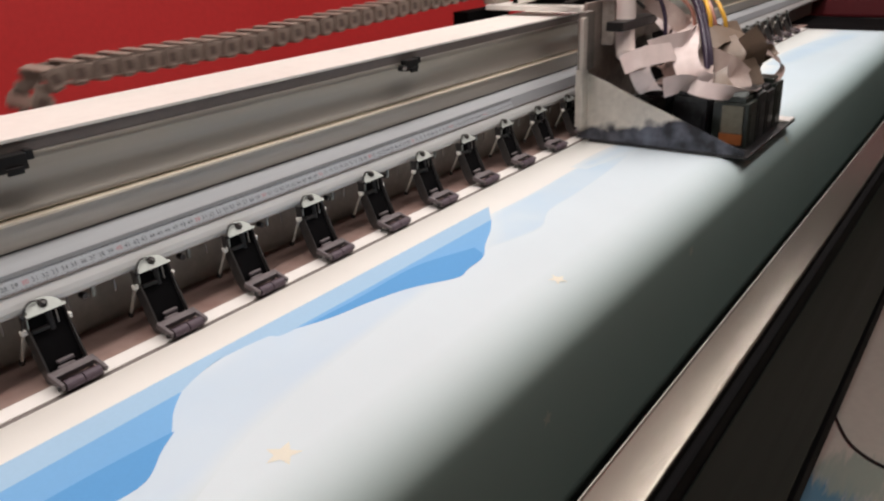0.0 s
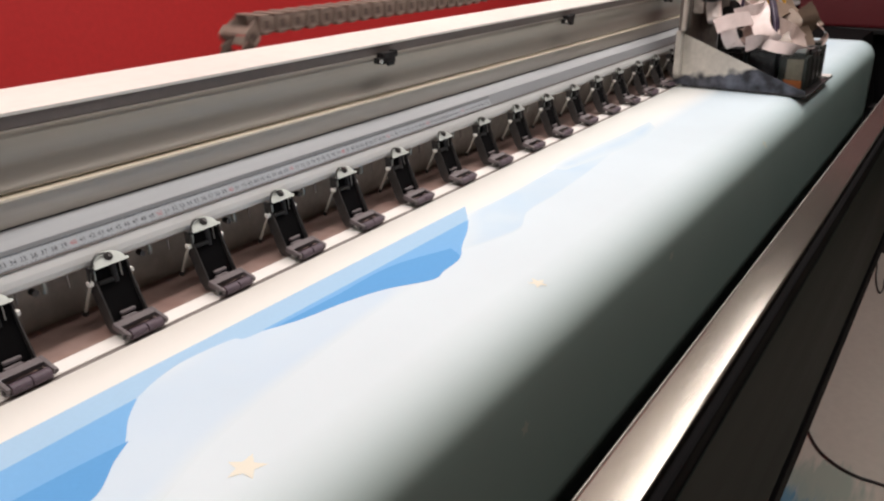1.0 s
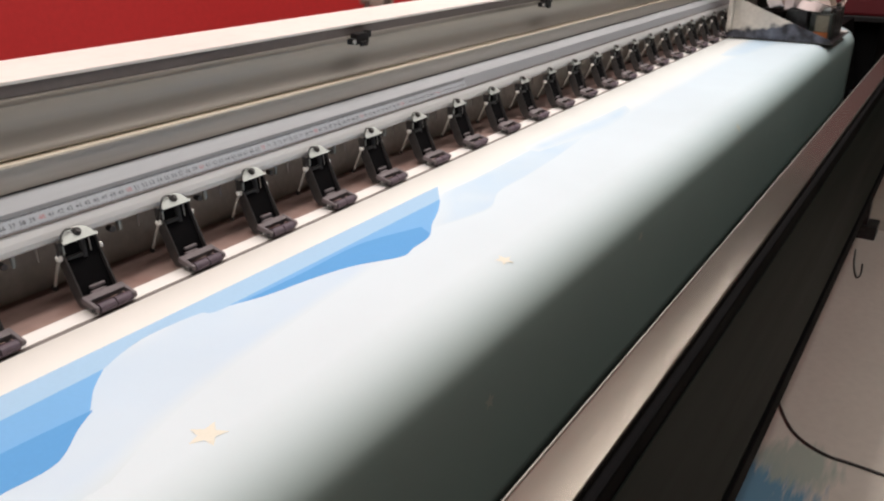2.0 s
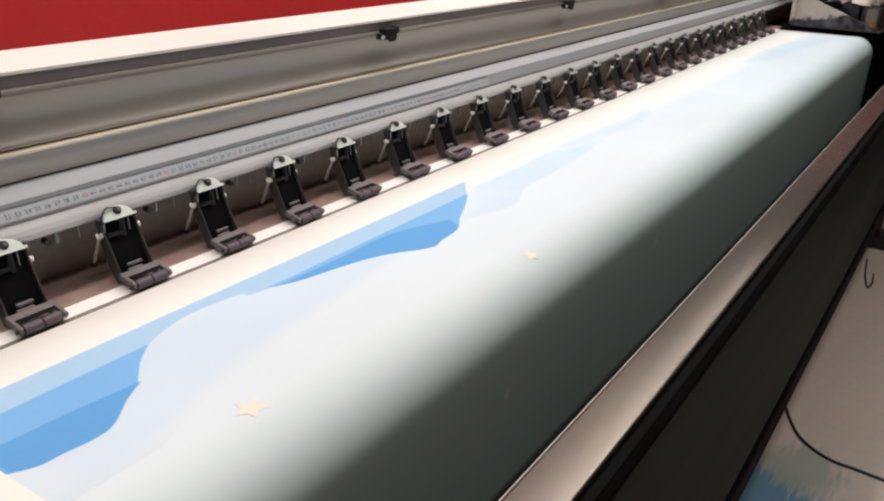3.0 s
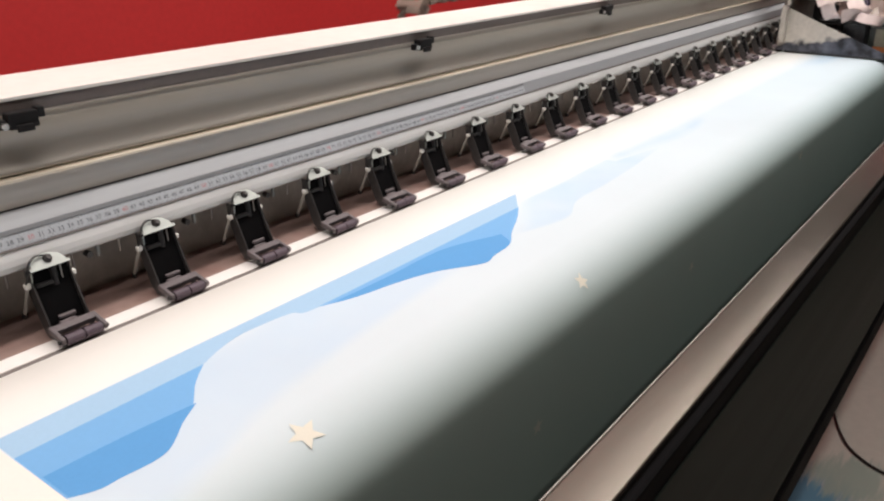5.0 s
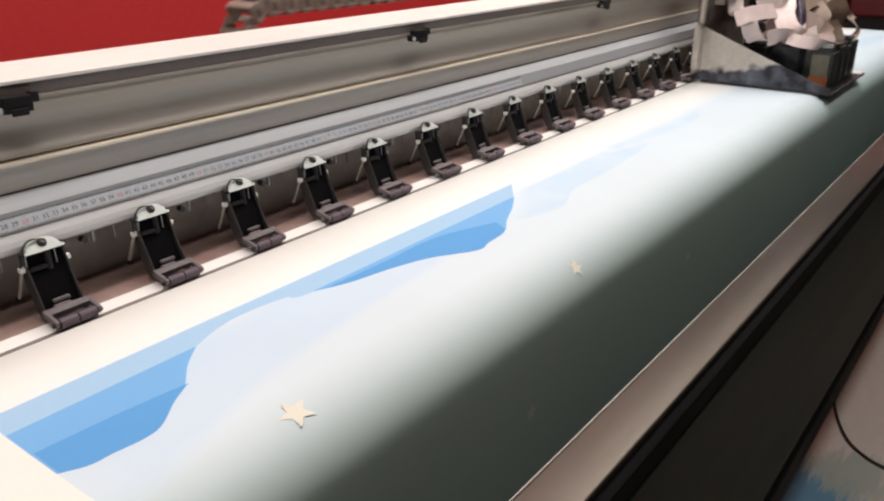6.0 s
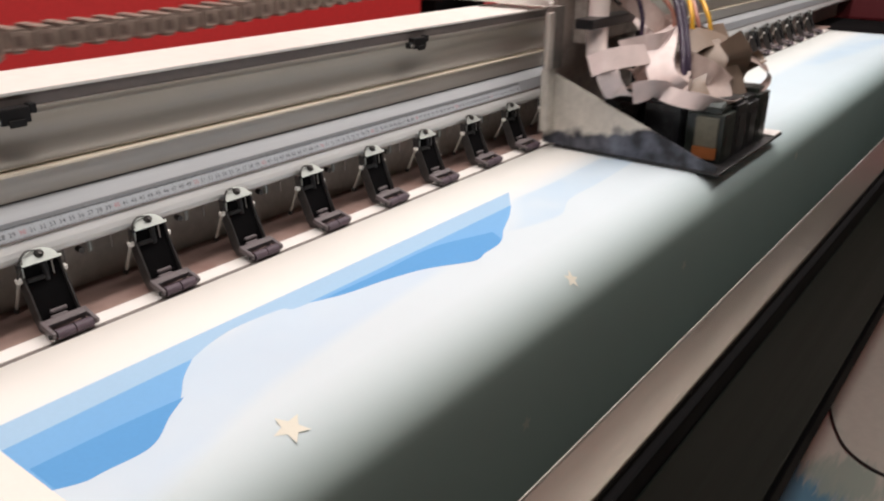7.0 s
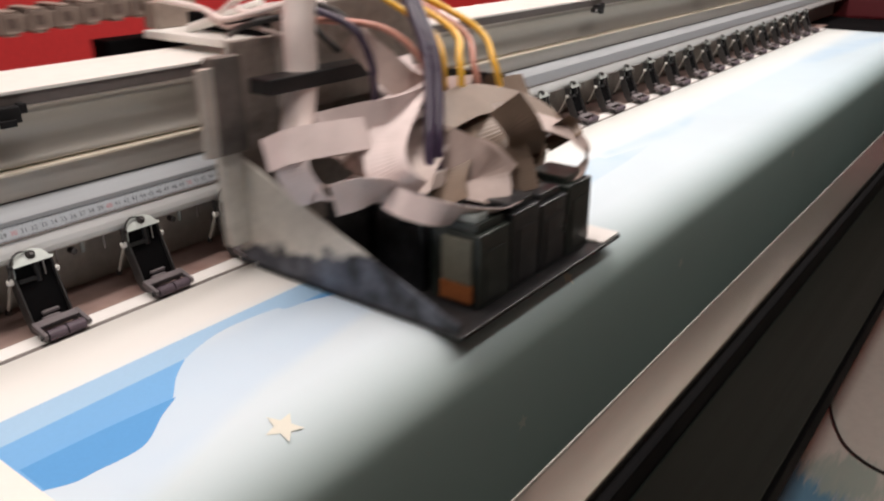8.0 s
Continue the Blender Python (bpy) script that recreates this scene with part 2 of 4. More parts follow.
def stained_plate_material():
    """Pale steel, splashed with dark blue ink along its lower half."""
    m = material("ink_stained_steel", (0.62, 0.58, 0.52), 0.42, 0.3, grain=90, coarse=14, vary=0.14, dirt=0.2, dirt_colour=(0.2, 0.18, 0.17))
    n, l = m.node_tree.nodes, m.node_tree.links
    b = n["Principled BSDF"]
    old = b.inputs["Base Color"].links[0].from_socket
    co, sep = n.new("ShaderNodeTexCoord"), n.new("ShaderNodeSeparateXYZ")
    l.new(co.outputs["Object"], sep.inputs[0])
    noi = n.new("ShaderNodeTexNoise")
    noi.inputs["Scale"].default_value, noi.inputs["Detail"].default_value = 17, 9
    l.new(co.outputs["Object"], noi.inputs["Vector"])
    # splash line: high near the front, low at the back
    y, z, k, h, cut = (n.new("ShaderNodeMath") for _ in range(5))
    y.operation = "MULTIPLY"
    y.inputs[1].default_value = -0.13
    l.new(sep.outputs["Y"], y.inputs[0])
    z.operation = "SUBTRACT"
    l.new(y.outputs[0], z.inputs[0])
    l.new(sep.outputs["Z"], z.inputs[1])
    k.operation = "MULTIPLY_ADD"
    k.inputs[1].default_value = 0.10
    l.new(noi.outputs["Fac"], k.inputs[0])
    l.new(z.outputs[0], k.inputs[2])
    h.operation = "ADD"
    h.inputs[1].default_value = -0.020
    l.new(k.outputs[0], h.inputs[0])
    cut.operation = "MULTIPLY"
    cut.use_clamp = True
    cut.inputs[1].default_value = 70
    l.new(h.outputs[0], cut.inputs[0])
    speck = n.new("ShaderNodeTexNoise")
    speck.inputs["Scale"].default_value, speck.inputs["Detail"].default_value = 24, 7
    l.new(co.outputs["Object"], speck.inputs["Vector"])
    rp = n.new("ShaderNodeValToRGB")
    rp.color_ramp.elements[0].position, rp.color_ramp.elements[0].color = 0.40, (0.022, 0.022, 0.028, 1)
    rp.color_ramp.elements[1].position, rp.color_ramp.elements[1].color = 0.72, (0.15, 0.16, 0.20, 1)
    l.new(speck.outputs["Fac"], rp.inputs[0])
    mix = n.new("ShaderNodeMix")
    mix.data_type = "RGBA"
    l.new(cut.outputs[0], mix.inputs["Factor"])
    l.new(old, mix.inputs["A"])
    l.new(rp.outputs[0], mix.inputs["B"])
    l.new(mix.outputs["Result"], b.inputs["Base Color"])
    return m


STAINED = stained_plate_material()


def floor_print_material():
    """A pale printed offcut with a brushed blue picture."""
    m = material("printed_offcut", (0.66, 0.625, 0.56), 0.8, grain=40, coarse=3, vary=0.06, spec=0.2)
    n, l = m.node_tree.nodes, m.node_tree.links
    b = n["Principled BSDF"]
    out = b.inputs["Base Color"].links[0].from_socket
    co = n.new("ShaderNodeTexCoord")
    for centre, size, colour, tex in (((1.68, -0.43, 0), 0.17, (0.10, 0.30, 0.46), 26), ((1.86, -0.52, 0), 0.10, (0.40, 0.48, 0.42), 18)):
        off, ln, noi, mr, ad = n.new("ShaderNodeVectorMath"), n.new("ShaderNodeVectorMath"), n.new("ShaderNodeTexNoise"), n.new("ShaderNodeMapRange"), n.new("ShaderNodeMath")
        off.operation, ln.operation = "SUBTRACT", "LENGTH"
        off.inputs[1].default_value = centre
        l.new(co.outputs["Object"], off.inputs[0])
        l.new(off.outputs[0], ln.inputs[0])
        mp = n.new("ShaderNodeMapping")
        mp.inputs["Rotation"].default_value, mp.inputs["Scale"].default_value = (0, 0, 0.9), (0.45, 3.6, 1)
        l.new(co.outputs["Object"], mp.inputs[0])
        noi.inputs["Scale"].default_value, noi.inputs["Detail"].default_value = tex, 6
        l.new(mp.outputs[0], noi.inputs["Vector"])
        ad.operation = "MULTIPLY_ADD"
        ad.inputs[1].default_value = size * 1.6
        l.new(noi.outputs["Fac"], ad.inputs[0])
        l.new(ln.outputs["Value"], ad.inputs[2])
        mr.inputs["From Min"].default_value, mr.inputs["From Max"].default_value = size * 1.45, size * 1.95
        mr.inputs["To Min"].default_value, mr.inputs["To Max"].default_value = 0.9, 0.0
        l.new(ad.outputs[0], mr.inputs["Value"])
        mix = n.new("ShaderNodeMix")
        mix.data_type = "RGBA"
        l.new(mr.outputs[0], mix.inputs["Factor"])
        l.new(out, mix.inputs["A"])
        mix.inputs["B"].default_value = (*colour, 1)
        out = mix.outputs["Result"]
    l.new(out, b.inputs["Base Color"])
    return m


OFFCUT = floor_print_material()

# ---- building helpers ----


def part(name, bm, mat, parent=None, label="", smooth=False):
    """Links a bmesh as one mesh object, under a thing or a part."""
    me = bpy.data.meshes.new(name)
    bmesh.ops.recalc_face_normals(bm, faces=bm.faces)
    bm.to_mesh(me)
    bm.free()
    for p in me.polygons:
        p.use_smooth = smooth
    me.materials.append(mat)
    ob = new(name, me)
    if parent is not None:
        ob.parent = parent
    if label:
        tagged(ob, label)
    return ob


def again(ob, parent, m):
    """The same part once more, on the same mesh."""
    o = new(ob.name, ob.data)
    o.parent = parent
    o.matrix_basis = m
    return o


def box(x0, x1, y0, y1, z0, z1, bevel=0.0, bm=None, m=None):
    bm = bm or bmesh.new()
    at = Matrix.LocRotScale(((x0 + x1) / 2, (y0 + y1) / 2, (z0 + z1) / 2), None, (x1 - x0, y1 - y0, z1 - z0))
    if m is not None:
        at = m @ at
    got = bmesh.ops.create_cube(bm, size=1, matrix=at)
    if bevel:
        edges = list({e for v in got["verts"] for e in v.link_edges})
        bmesh.ops.bevel(bm, geom=edges, offset=bevel, segments=2, affect="EDGES", profile=0.6)
    return bm


def prism(outline, x0, x1, bm=None, steps=1):
    """A closed outline of (y, z), drawn out along x."""
    bm = bm or bmesh.new()
    rings = []
    for k in range(steps + 1):
        x = x0 + (x1 - x0) * k / steps
        rings.append([bm.verts.new((x, y, z)) for y, z in outline])
    for a, b in zip(rings, rings[1:]):
        for i in range(len(outline)):
            j = (i + 1) % len(outline)
            bm.faces.new((a[i], a[j], b[j], b[i]))
    bm.faces.new(rings[0])
    bm.faces.new(rings[-1][::-1])
    return bm


def rod(a, b, r, segs=10, bm=None, r2=None):
    """A round bar from a to b."""
    bm = bm or bmesh.new()
    a, b = Vector(a), Vector(b)
    turn = (b - a).to_track_quat("Z", "Y").to_matrix().to_4x4()
    bmesh.ops.create_cone(bm, cap_ends=True, segments=segs, radius1=r, radius2=r if r2 is None else r2, depth=(b - a).length, matrix=Matrix.Translation((a + b) / 2) @ turn)
    return bm


def smooth_line(points, per=8):
    """A Catmull-Rom line through a few points."""
    p = [Vector(q) for q in points]
    p = [2 * p[0] - p[1], *p, 2 * p[-1] - p[-2]]
    out = []
    for a, b, c, d in zip(p, p[1:], p[2:], p[3:]):
        for k in range(per):
            t = k / per
            out.append(0.5 * (2 * b + (c - a) * t + (2 * a - 5 * b + 4 * c - d) * t * t + (3 * b - a - 3 * c + d) * t ** 3))
    return out + [p[-2]]


def tube(points, r, segs=8, per=8, bm=None):
    bm = bm or bmesh.new()
    line = smooth_line(points, per)
    rings, side = [], None
    for i, p in enumerate(line):
        ahead = (line[min(i + 1, len(line) - 1)] - line[max(i - 1, 0)]).normalized()
        side = ahead.orthogonal().normalized() if side is None else (side - ahead * side.dot(ahead)).normalized()
        up = ahead.cross(side)
        rings.append([bm.verts.new(p + r * (math.cos(a) * side + math.sin(a) * up)) for a in (2 * math.pi * k / segs for k in range(segs))])
    for a, b in zip(rings, rings[1:]):
        for i in range(segs):
            bm.faces.new((a[i], a[(i + 1) % segs], b[(i + 1) % segs], b[i]))
    bm.faces.new(rings[0])
    bm.faces.new(rings[-1][::-1])
    return bm


def ribbon(points, width, across, twist=0.0, thick=0.0008, per=8):
    """A flat cable: a thin strip along a smooth line, its width along 'across', turned by 'twist' degrees on its way."""
    bm = bmesh.new()
    line = smooth_line(points, per)
    rings = []
    for i, p in enumerate(line):
        ahead = (line[min(i + 1, len(line) - 1)] - line[max(i - 1, 0)]).normalized()
        w = Vector(across)
        w = (w - ahead * w.dot(ahead)).normalized()
        w = Matrix.Rotation(radians(twist) * i / (len(line) - 1), 3, ahead) @ w
        up = ahead.cross(w)
        rings.append([bm.verts.new(p + w * (s * width / 2) + up * (q * thick / 2)) for s, q in ((-1, -1), (1, -1), (1, 1), (-1, 1))])
    for a, b in zip(rings, rings[1:]):
        for i in range(4):
            bm.faces.new((a[i], a[(i + 1) % 4], b[(i + 1) % 4], b[i]))
    bm.faces.new(rings[0])
    bm.faces.new(rings[-1][::-1])
    return bm


# ---- the workshop ----
WEST, EAST, SOUTH, NORTH, TOP = -2.6, 6.4, -3.6, 1.25, 2.9
tagged(part("floor", box(WEST - 0.1, EAST + 0.1, SOUTH - 0.1, NORTH + 0.1, -0.1, 0), FLOOR), "worn beige vinyl workshop floor", "floor", kind="structure")
tagged(part("wall_north", box(WEST - 0.1, EAST + 0.1, NORTH, NORTH + 0.1, 0, TOP), RED), "plain red painted wall behind the printer", "wall", kind="structure")
tagged(part("wall_south", box(WEST - 0.1, EAST + 0.1, SOUTH - 0.1, SOUTH, 0, TOP), GREY_WALL), "plain grey painted workshop wall", "wall", kind="structure")
tagged(part("wall_west", box(WEST - 0.1, WEST, SOUTH, NORTH, 0, TOP), GREY_WALL), "plain grey painted workshop wall", "wall", kind="structure")
tagged(part("wall_east", box(EAST, EAST + 0.1, SOUTH, NORTH, 0, TOP), GREY_WALL), "plain grey painted workshop wall", "wall", kind="structure")
tagged(part("ceiling", box(WEST - 0.1, EAST + 0.1, SOUTH - 0.1, NORTH + 0.1, TOP, TOP + 0.1), CEILING), "plain pale workshop ceiling", "ceiling", kind="structure")

# ---- the printer ----
X0, X1 = -0.95, 3.76
printer = tagged(new("wide_format_printer"), "wide-format inkjet printer with aluminium gantry and white cover", "printer")
part("platen", prism([(-0.265 - 0.0545 * math.sin(math.pi * k / 20), 0.8425 + 0.0545 * math.cos(math.pi * k / 20)) for k in range(11)] + [(-0.3195, 0.62), (-0.29, 0.60), (0.10, 0.60), (0.10, 0.897)], X0, 3.203), ALU_DULL, printer)
part("platen_end", prism([(-0.25, 0.885), (-0.30, 0.62), (0.10, 0.60), (0.10, 0.8965)], 3.2035, 3.70), LIP, printer, "black end of the platen")
part("platen_strip", box(X0, 3.22, -0.0010, 0.0215, 0.8972, 0.9008, 0.0005), STRIP, printer, "bright white strip under the pinch rollers")
part("platen_slot", box(X0, 3.22, -0.0085, -0.0012, 0.8972, 0.9000), DARK_TRIM, printer, "thin dark slot along the platen")
part("feed_plate", box(X0, 3.34, 0.0218, 0.1008, 0.8972, 0.8992), BROWN, printer, "brown feed plate behind the rollers")
part("cavity_wall", box(X0, X1, 0.101, 0.113, 0.8975, 1.0), CAVITY, printer)
part("gantry_beam", prism([(0.1075, 1.1035), (0.1075, 1.0135), (0.114, 1.0135), (0.114, 0.975), (0.202, 0.975), (0.202, 1.1165), (0.094, 1.1165), (0.094, 1.1048)], X0, X1, steps=2), ALU, printer, "brushed aluminium gantry beam")
channel = [(0.1072, 1.1020), (0.0935, 1.1020), (0.0932, 1.0960)] + [(0.0932 + 0.0105 * math.sin(math.pi * k / 18) ** 0.8, 1.0955 - 0.0485 * k / 18) for k in range(19)] + [(0.0935, 1.0452), (0.1072, 1.0452)]
part("beam_channel", prism(channel, X0, X1, steps=2), CHANNEL, printer, "hollow brushed front of the beam", smooth=True)
part("beam_face", box(X0, X1, 0.0905, 0.1072, 1.0137, 1.0398, 0.0006), ALU, printer, "flat brushed strip of the beam")
part("beam_cover", box(X0, X1, 0.086, 0.206, 1.117, 1.1205, 0.0005), WHITE, printer, "bright white cover on the beam")
part("beam_trim", box(X0, X1, 0.0885, 0.0935, 1.1045, 1.1168), DARK_TRIM, printer, "dark trim under the cover")
part("trim_edge", box(X0, X1, 0.0875, 0.0932, 1.1028, 1.1042), ALU, printer)
part("guide_rail", box(X0, X1, 0.0850, 0.1070, 1.0401, 1.0430, 0.0005), GOLD, printer, "thin brass-coloured guide rail")
part("beam_ledge", prism([(0.0612, 1.0048), (0.0905, 1.0128), (0.1135, 1.0128), (0.1135, 1.0065), (0.0625, 0.9985)], X0, X1), ALU_PALE, printer, "pale ledge along the beam")
part("ledge_seam", box(X0, X1, 0.0898, 0.0904, 1.0130, 1.0140), LIP, printer)
part("ruler_holder", prism([(0.0610, 1.0046), (0.0529, 0.9867), (0.0622, 0.9867), (0.0622, 0.9980)], X0, X1), ALU_PALE, printer, "sloping pale aluminium edge of the ledge")
part("holder_lip", prism([(0.0527, 0.9865), (0.0495, 0.9790), (0.0482, 0.9735), (0.0490, 0.9690), (0.0518, 0.9665), (0.0575, 0.9661), (0.0615, 0.9683), (0.0622, 0.9865)], X0, X1), LIP_BOUNCE, printer, "pale rounded lip under the ruler, bounce light in its colour")
part("holder_groove", prism([(0.0537, 0.9886), (0.0530, 0.9870), (0.0518, 0.9875), (0.0525, 0.9891)], X0, X1), DARK_TRIM, printer)

# the ruler: a strip on the sloping face, with ticks and numbers in centimetres
SLOPE = math.degrees(math.atan2(1.0046 - 0.9880, 0.0610 - 0.0535))
RULER_AT = pose(0.0097, 0.0567, 0.9951, SLOPE) @ Matrix.Translation((0, 0, 0.0012))
ruler = part("ruler", box(-0.30, 1.190, -0.0072, 0.0100, -0.0009, 0.0002), RULER, printer, "grey steel ruler with printed centimetres")
ruler.matrix_basis = RULER_AT
part("ruler_band", box(-0.30, 1.190, 0.0062, 0.0101, 0.0003, 0.0008), GROOVE, ruler, "dark grey band along the ruler")


def digit_meshes():
    out = []
    for d in "0123456789":
        cu = bpy.data.curves.new("digit", "FONT")
        cu.body, cu.size, cu.align_x = d, 0.0064, "LEFT"
        ob = bpy.data.objects.new("digit", cu)
        me = bpy.data.meshes.new_from_object(ob)
        out.append(([tuple(v.co) for v in me.vertices], [tuple(p.vertices) for p in me.polygons]))
        bpy.data.objects.remove(ob)
        bpy.data.curves.remove(cu)
        bpy.data.meshes.remove(me)
    return out


def flat_part(name, verts, faces, mat, parent, label=""):
    me = bpy.data.meshes.new(name)
    me.from_pydata(verts, [], faces)
    me.materials.append(mat)
    ob = new(name, me)
    ob.parent = parent
    if label:
        tagged(ob, label)
    return ob


def ruler_print():
    digits = digit_meshes()
    for name, mat, pick in (("ruler_print", INK_BLACK, lambda c: c % 10 != 0), ("ruler_tens", INK_RED, lambda c: c % 10 == 0)):
        verts, faces = [], []
        for c in range(1, 119):
            if pick(c):
                text = str(c)
                for k, ch in enumerate(text):
                    vs, fs = digits[int(ch)]
                    n0, dx = len(verts), c * 0.01 - 0.0018 * len(text) + 0.0036 * k
                    verts += [(x + dx, y - 0.0035, 0.0004) for x, y, z in vs]
                    faces += [tuple(i + n0 for i in f) for f in fs]
        tagged(flat_part(name, verts, faces, mat, ruler), kind="stuff")
    verts, faces = [], []
    for mm in range(-290, 1188):
        long = 0.0052 if mm % 10 == 0 else 0.004 if mm % 5 == 0 else 0.0028
        for y0, y1 in ((0.0062 - long * 0.7, 0.0062), (-0.0071, -0.0071 + long * 0.5)):
            n0, x = len(verts), mm * 0.001
            verts += [(x - 0.00012, y0, 0.0004), (x + 0.00012, y0, 0.0004), (x + 0.00012, y1, 0.0004), (x - 0.00012, y1, 0.0004)]
            faces.append((n0, n0 + 1, n0 + 2, n0 + 3))
    tagged(flat_part("ruler_scale", verts, faces, INK_BLACK, ruler), kind="stuff")


ruler_print()


def pinch_rollers():
    """One spring-loaded roller bracket in its own space (origin on the platen under its middle), then the row of them."""
    w = 0.0200
    sheet = prism([(0.0415, 0.0660), (0.0395, 0.0540), (0.0225, 0.0125), (0.0255, 0.0125), (0.0425, 0.0540), (0.0445, 0.0660)], -w + 0.0016, w - 0.0016)
    base = part("pinch_roller", sheet, LIP, printer, "black steel pinch-roller bracket hanging from the beam")
    kids = []
    for q in (-1, 1):
        x = q * (w - 0.0006)
        kids.append(part("cheek", prism([(0.0395, 0.0675), (0.0365, 0.0555), (0.0180, 0.0160), (0.0120, 0.0105), (0.0110, 0.0040), (0.0250, 0.0035), (0.0330, 0.0120), (0.0480, 0.0480), (0.0490, 0.0680)], x - 0.0008, x + 0.0008), CHEEK, base))
    kids.append(part("plunger", rod((0.003, 0.0385, 0.047), (0.003, 0.0405, 0.066), 0.0034, 10), BLACK, base))
    kids.append(part("plunger_rod", rod((0.010, 0.0368, 0.052), (0.010, 0.0380, 0.066), 0.0006, 6), ALU_DULL, base))
    kids.append(part("inner_bar", box(-w + 0.003, w - 0.020, 0.0345, 0.0385, 0.0500, 0.0540, 0.0012), BLACK, base))
    kids.append(part("axle_holder", box(-0.010, 0.007, 0.0160, 0.0205, 0.0140, 0.0175, 0.0012), FOOT, base))
    kids.append(part("axle_holder", box(-0.008, 0.009, 0.0205, 0.0245, 0.0185, 0.0220, 0.0012), FOOT, base))
    # the sloping top plate
    outline = [(-w, 0.0), (-w, 0.003)] + [(w * 0.86 * math.cos(a), 0.003 + 0.0125 * math.sin(a)) for a in (math.pi * (1 - k / 12) for k in range(13))] + [(w, 0.003), (w, 0.0)]
    top, tilt = bmesh.new(), pose(0, 0.0362, 0.0668, 45)
    front = [top.verts.new(tilt @ Vector((x, y, 0.0013))) for x, y in outline]
    back = [top.verts.new(tilt @ Vector((x, y, 0.0))) for x, y in outline]
    top.faces.new(front)
    top.faces.new(back[::-1])
    for i in range(len(outline)):
        j = (i + 1) % len(outline)
        top.faces.new((front[i], front[j], back[j], back[i]))
    kids.append(part("top_plate", top, ZINC, base, "bright zinc-plated top plate"))
    kids.append(part("plate_edge", box(-w, -w + 0.0010, 0.0355, 0.0368, 0.0570, 0.0672), ZINC, base))
    knob = bmesh.new()
    rod(tilt @ Vector((0.001, 0.0090, 0.0013)), tilt @ Vector((0.001, 0.0080, 0.0036)), 0.0046, 12, knob, 0.0040)
    rod(tilt @ Vector((0.001, 0.0080, 0.0036)), tilt @ Vector((0.001, 0.0080, 0.0054)), 0.0020, 8, knob)
    kids.append(part("knob", knob, CHEEK, base))
    foot, tilt = bmesh.new(), pose(0, 0.004, 0.0115, 14)
    box(-0.0230, 0.0230, 0.0035, 0.0125, -0.003, 0.003, 0.001, foot, tilt)
    for x0, x1 in ((-0.0235, -0.0195), (0.0195, 0.0235)):
        box(x0, x1, -0.0120, 0.0125, -0.0034, 0.0034, 0.0012, foot, tilt)
    kids.append(part("foot_frame", foot, FOOT, base, "worn grey roller frame"))
    # black box added to keep the gap behind the rollers dark
    kids.append(part("slot_darkener", box(-0.0190, 0.0190, 0.0005, 0.0075, 0.0050, 0.0090), LIP, base))
    for x in (-0.0094, 0.0094):
        kids.append(part("rubber_roller", rod((x - 0.0087, -0.0035, 0.0078), (x + 0.0087, -0.0035, 0.0078), 0.0054, 14), ROLLER, base))
    kids.append(part("axle", rod((-0.0250, -0.0035, 0.0078), (0.0250, -0.0035, 0.0078), 0.0024, 8), BLACK, base))
    for q in (-1, 1):
        x, low = q * (w + 0.0026), q * (w + 0.0040)
        kids.append(part("spring_pin", rod((low, 0.0565, 0.0190), (x, 0.0425, 0.0500), 0.0017, 8), CAVITY, base))
        kids.append(part("nut", box(x - 0.0028, x + 0.0028, 0.0385, 0.0445, 0.0500, 0.0552, 0.0012), WHITE, base, "bright pale nut"))
        kids.append(part("pin_end", rod((low, 0.0580, 0.0157), (low, 0.0560, 0.0200), 0.0029, 8), BLACK, base))
    kids.append(part("wire_loop", tube([(0.0, 0.0430, 0.0775), (-0.010, 0.0415, 0.0795), (-0.0185, 0.0375, 0.0760), (-0.0225, 0.0355, 0.0690), (-0.0232, 0.0372, 0.0620), (-0.0240, 0.0400, 0.0560)], 0.0011, 6), CABLE, base))
    kids.append(part("wire_clip", box(-0.0238, -0.0198, 0.0340, 0.0375, 0.0668, 0.0702, 0.0008), BLACK, base))
    base.matrix_basis = pose(PINCH_X, 0, 0.9)
    for i in range(-8, 24):
        if i:
            b = again(base, printer, pose(PINCH_X + PITCH * i, 0, 0.9, 0, 0, random.uniform(-0.6, 0.6)))
            tagged(b, "black steel pinch-roller bracket hanging from the beam")
            for k in kids:
                again(k, b, Matrix())


PINCH_X, PITCH = 0.3134, 0.1198
pinch_rollers()


def hanging_pins():
    """Short spring pins between the brackets, under the ledge."""
    first = part("ledge_pin", rod((0, 0, -0.010), (0, 0, 0.012), 0.0013, 8), ALU_DULL, printer)
    bright = part("ledge_pin", rod((0, 0, -0.006), (0, 0, 0.012), 0.0026, 10), ZINC, printer)
    knob = part("ledge_peg", rod((0, 0.004, 0), (0, -0.004, 0), 0.0034, 12), CHEEK, printer)
    first.matrix_basis, bright.matrix_basis, knob.matrix_basis = pose(PINCH_X + 0.090, 0.066, 0.9565), pose(PINCH_X + 0.064, 0.064, 0.9565), pose(PINCH_X + 0.053, 0.064, 0.9555)
    for i in range(-8, 24):
        x = PINCH_X + PITCH * i
        again(first, printer, pose(x + 0.038, 0.068, 0.9565))
        if i:
            again(first, printer, pose(x + 0.090, 0.066, 0.9565))
            again(bright, printer, pose(x + 0.064, 0.064, 0.9565))
            again(knob, printer, pose(x + 0.053, 0.064, 0.9555))


hanging_pins()


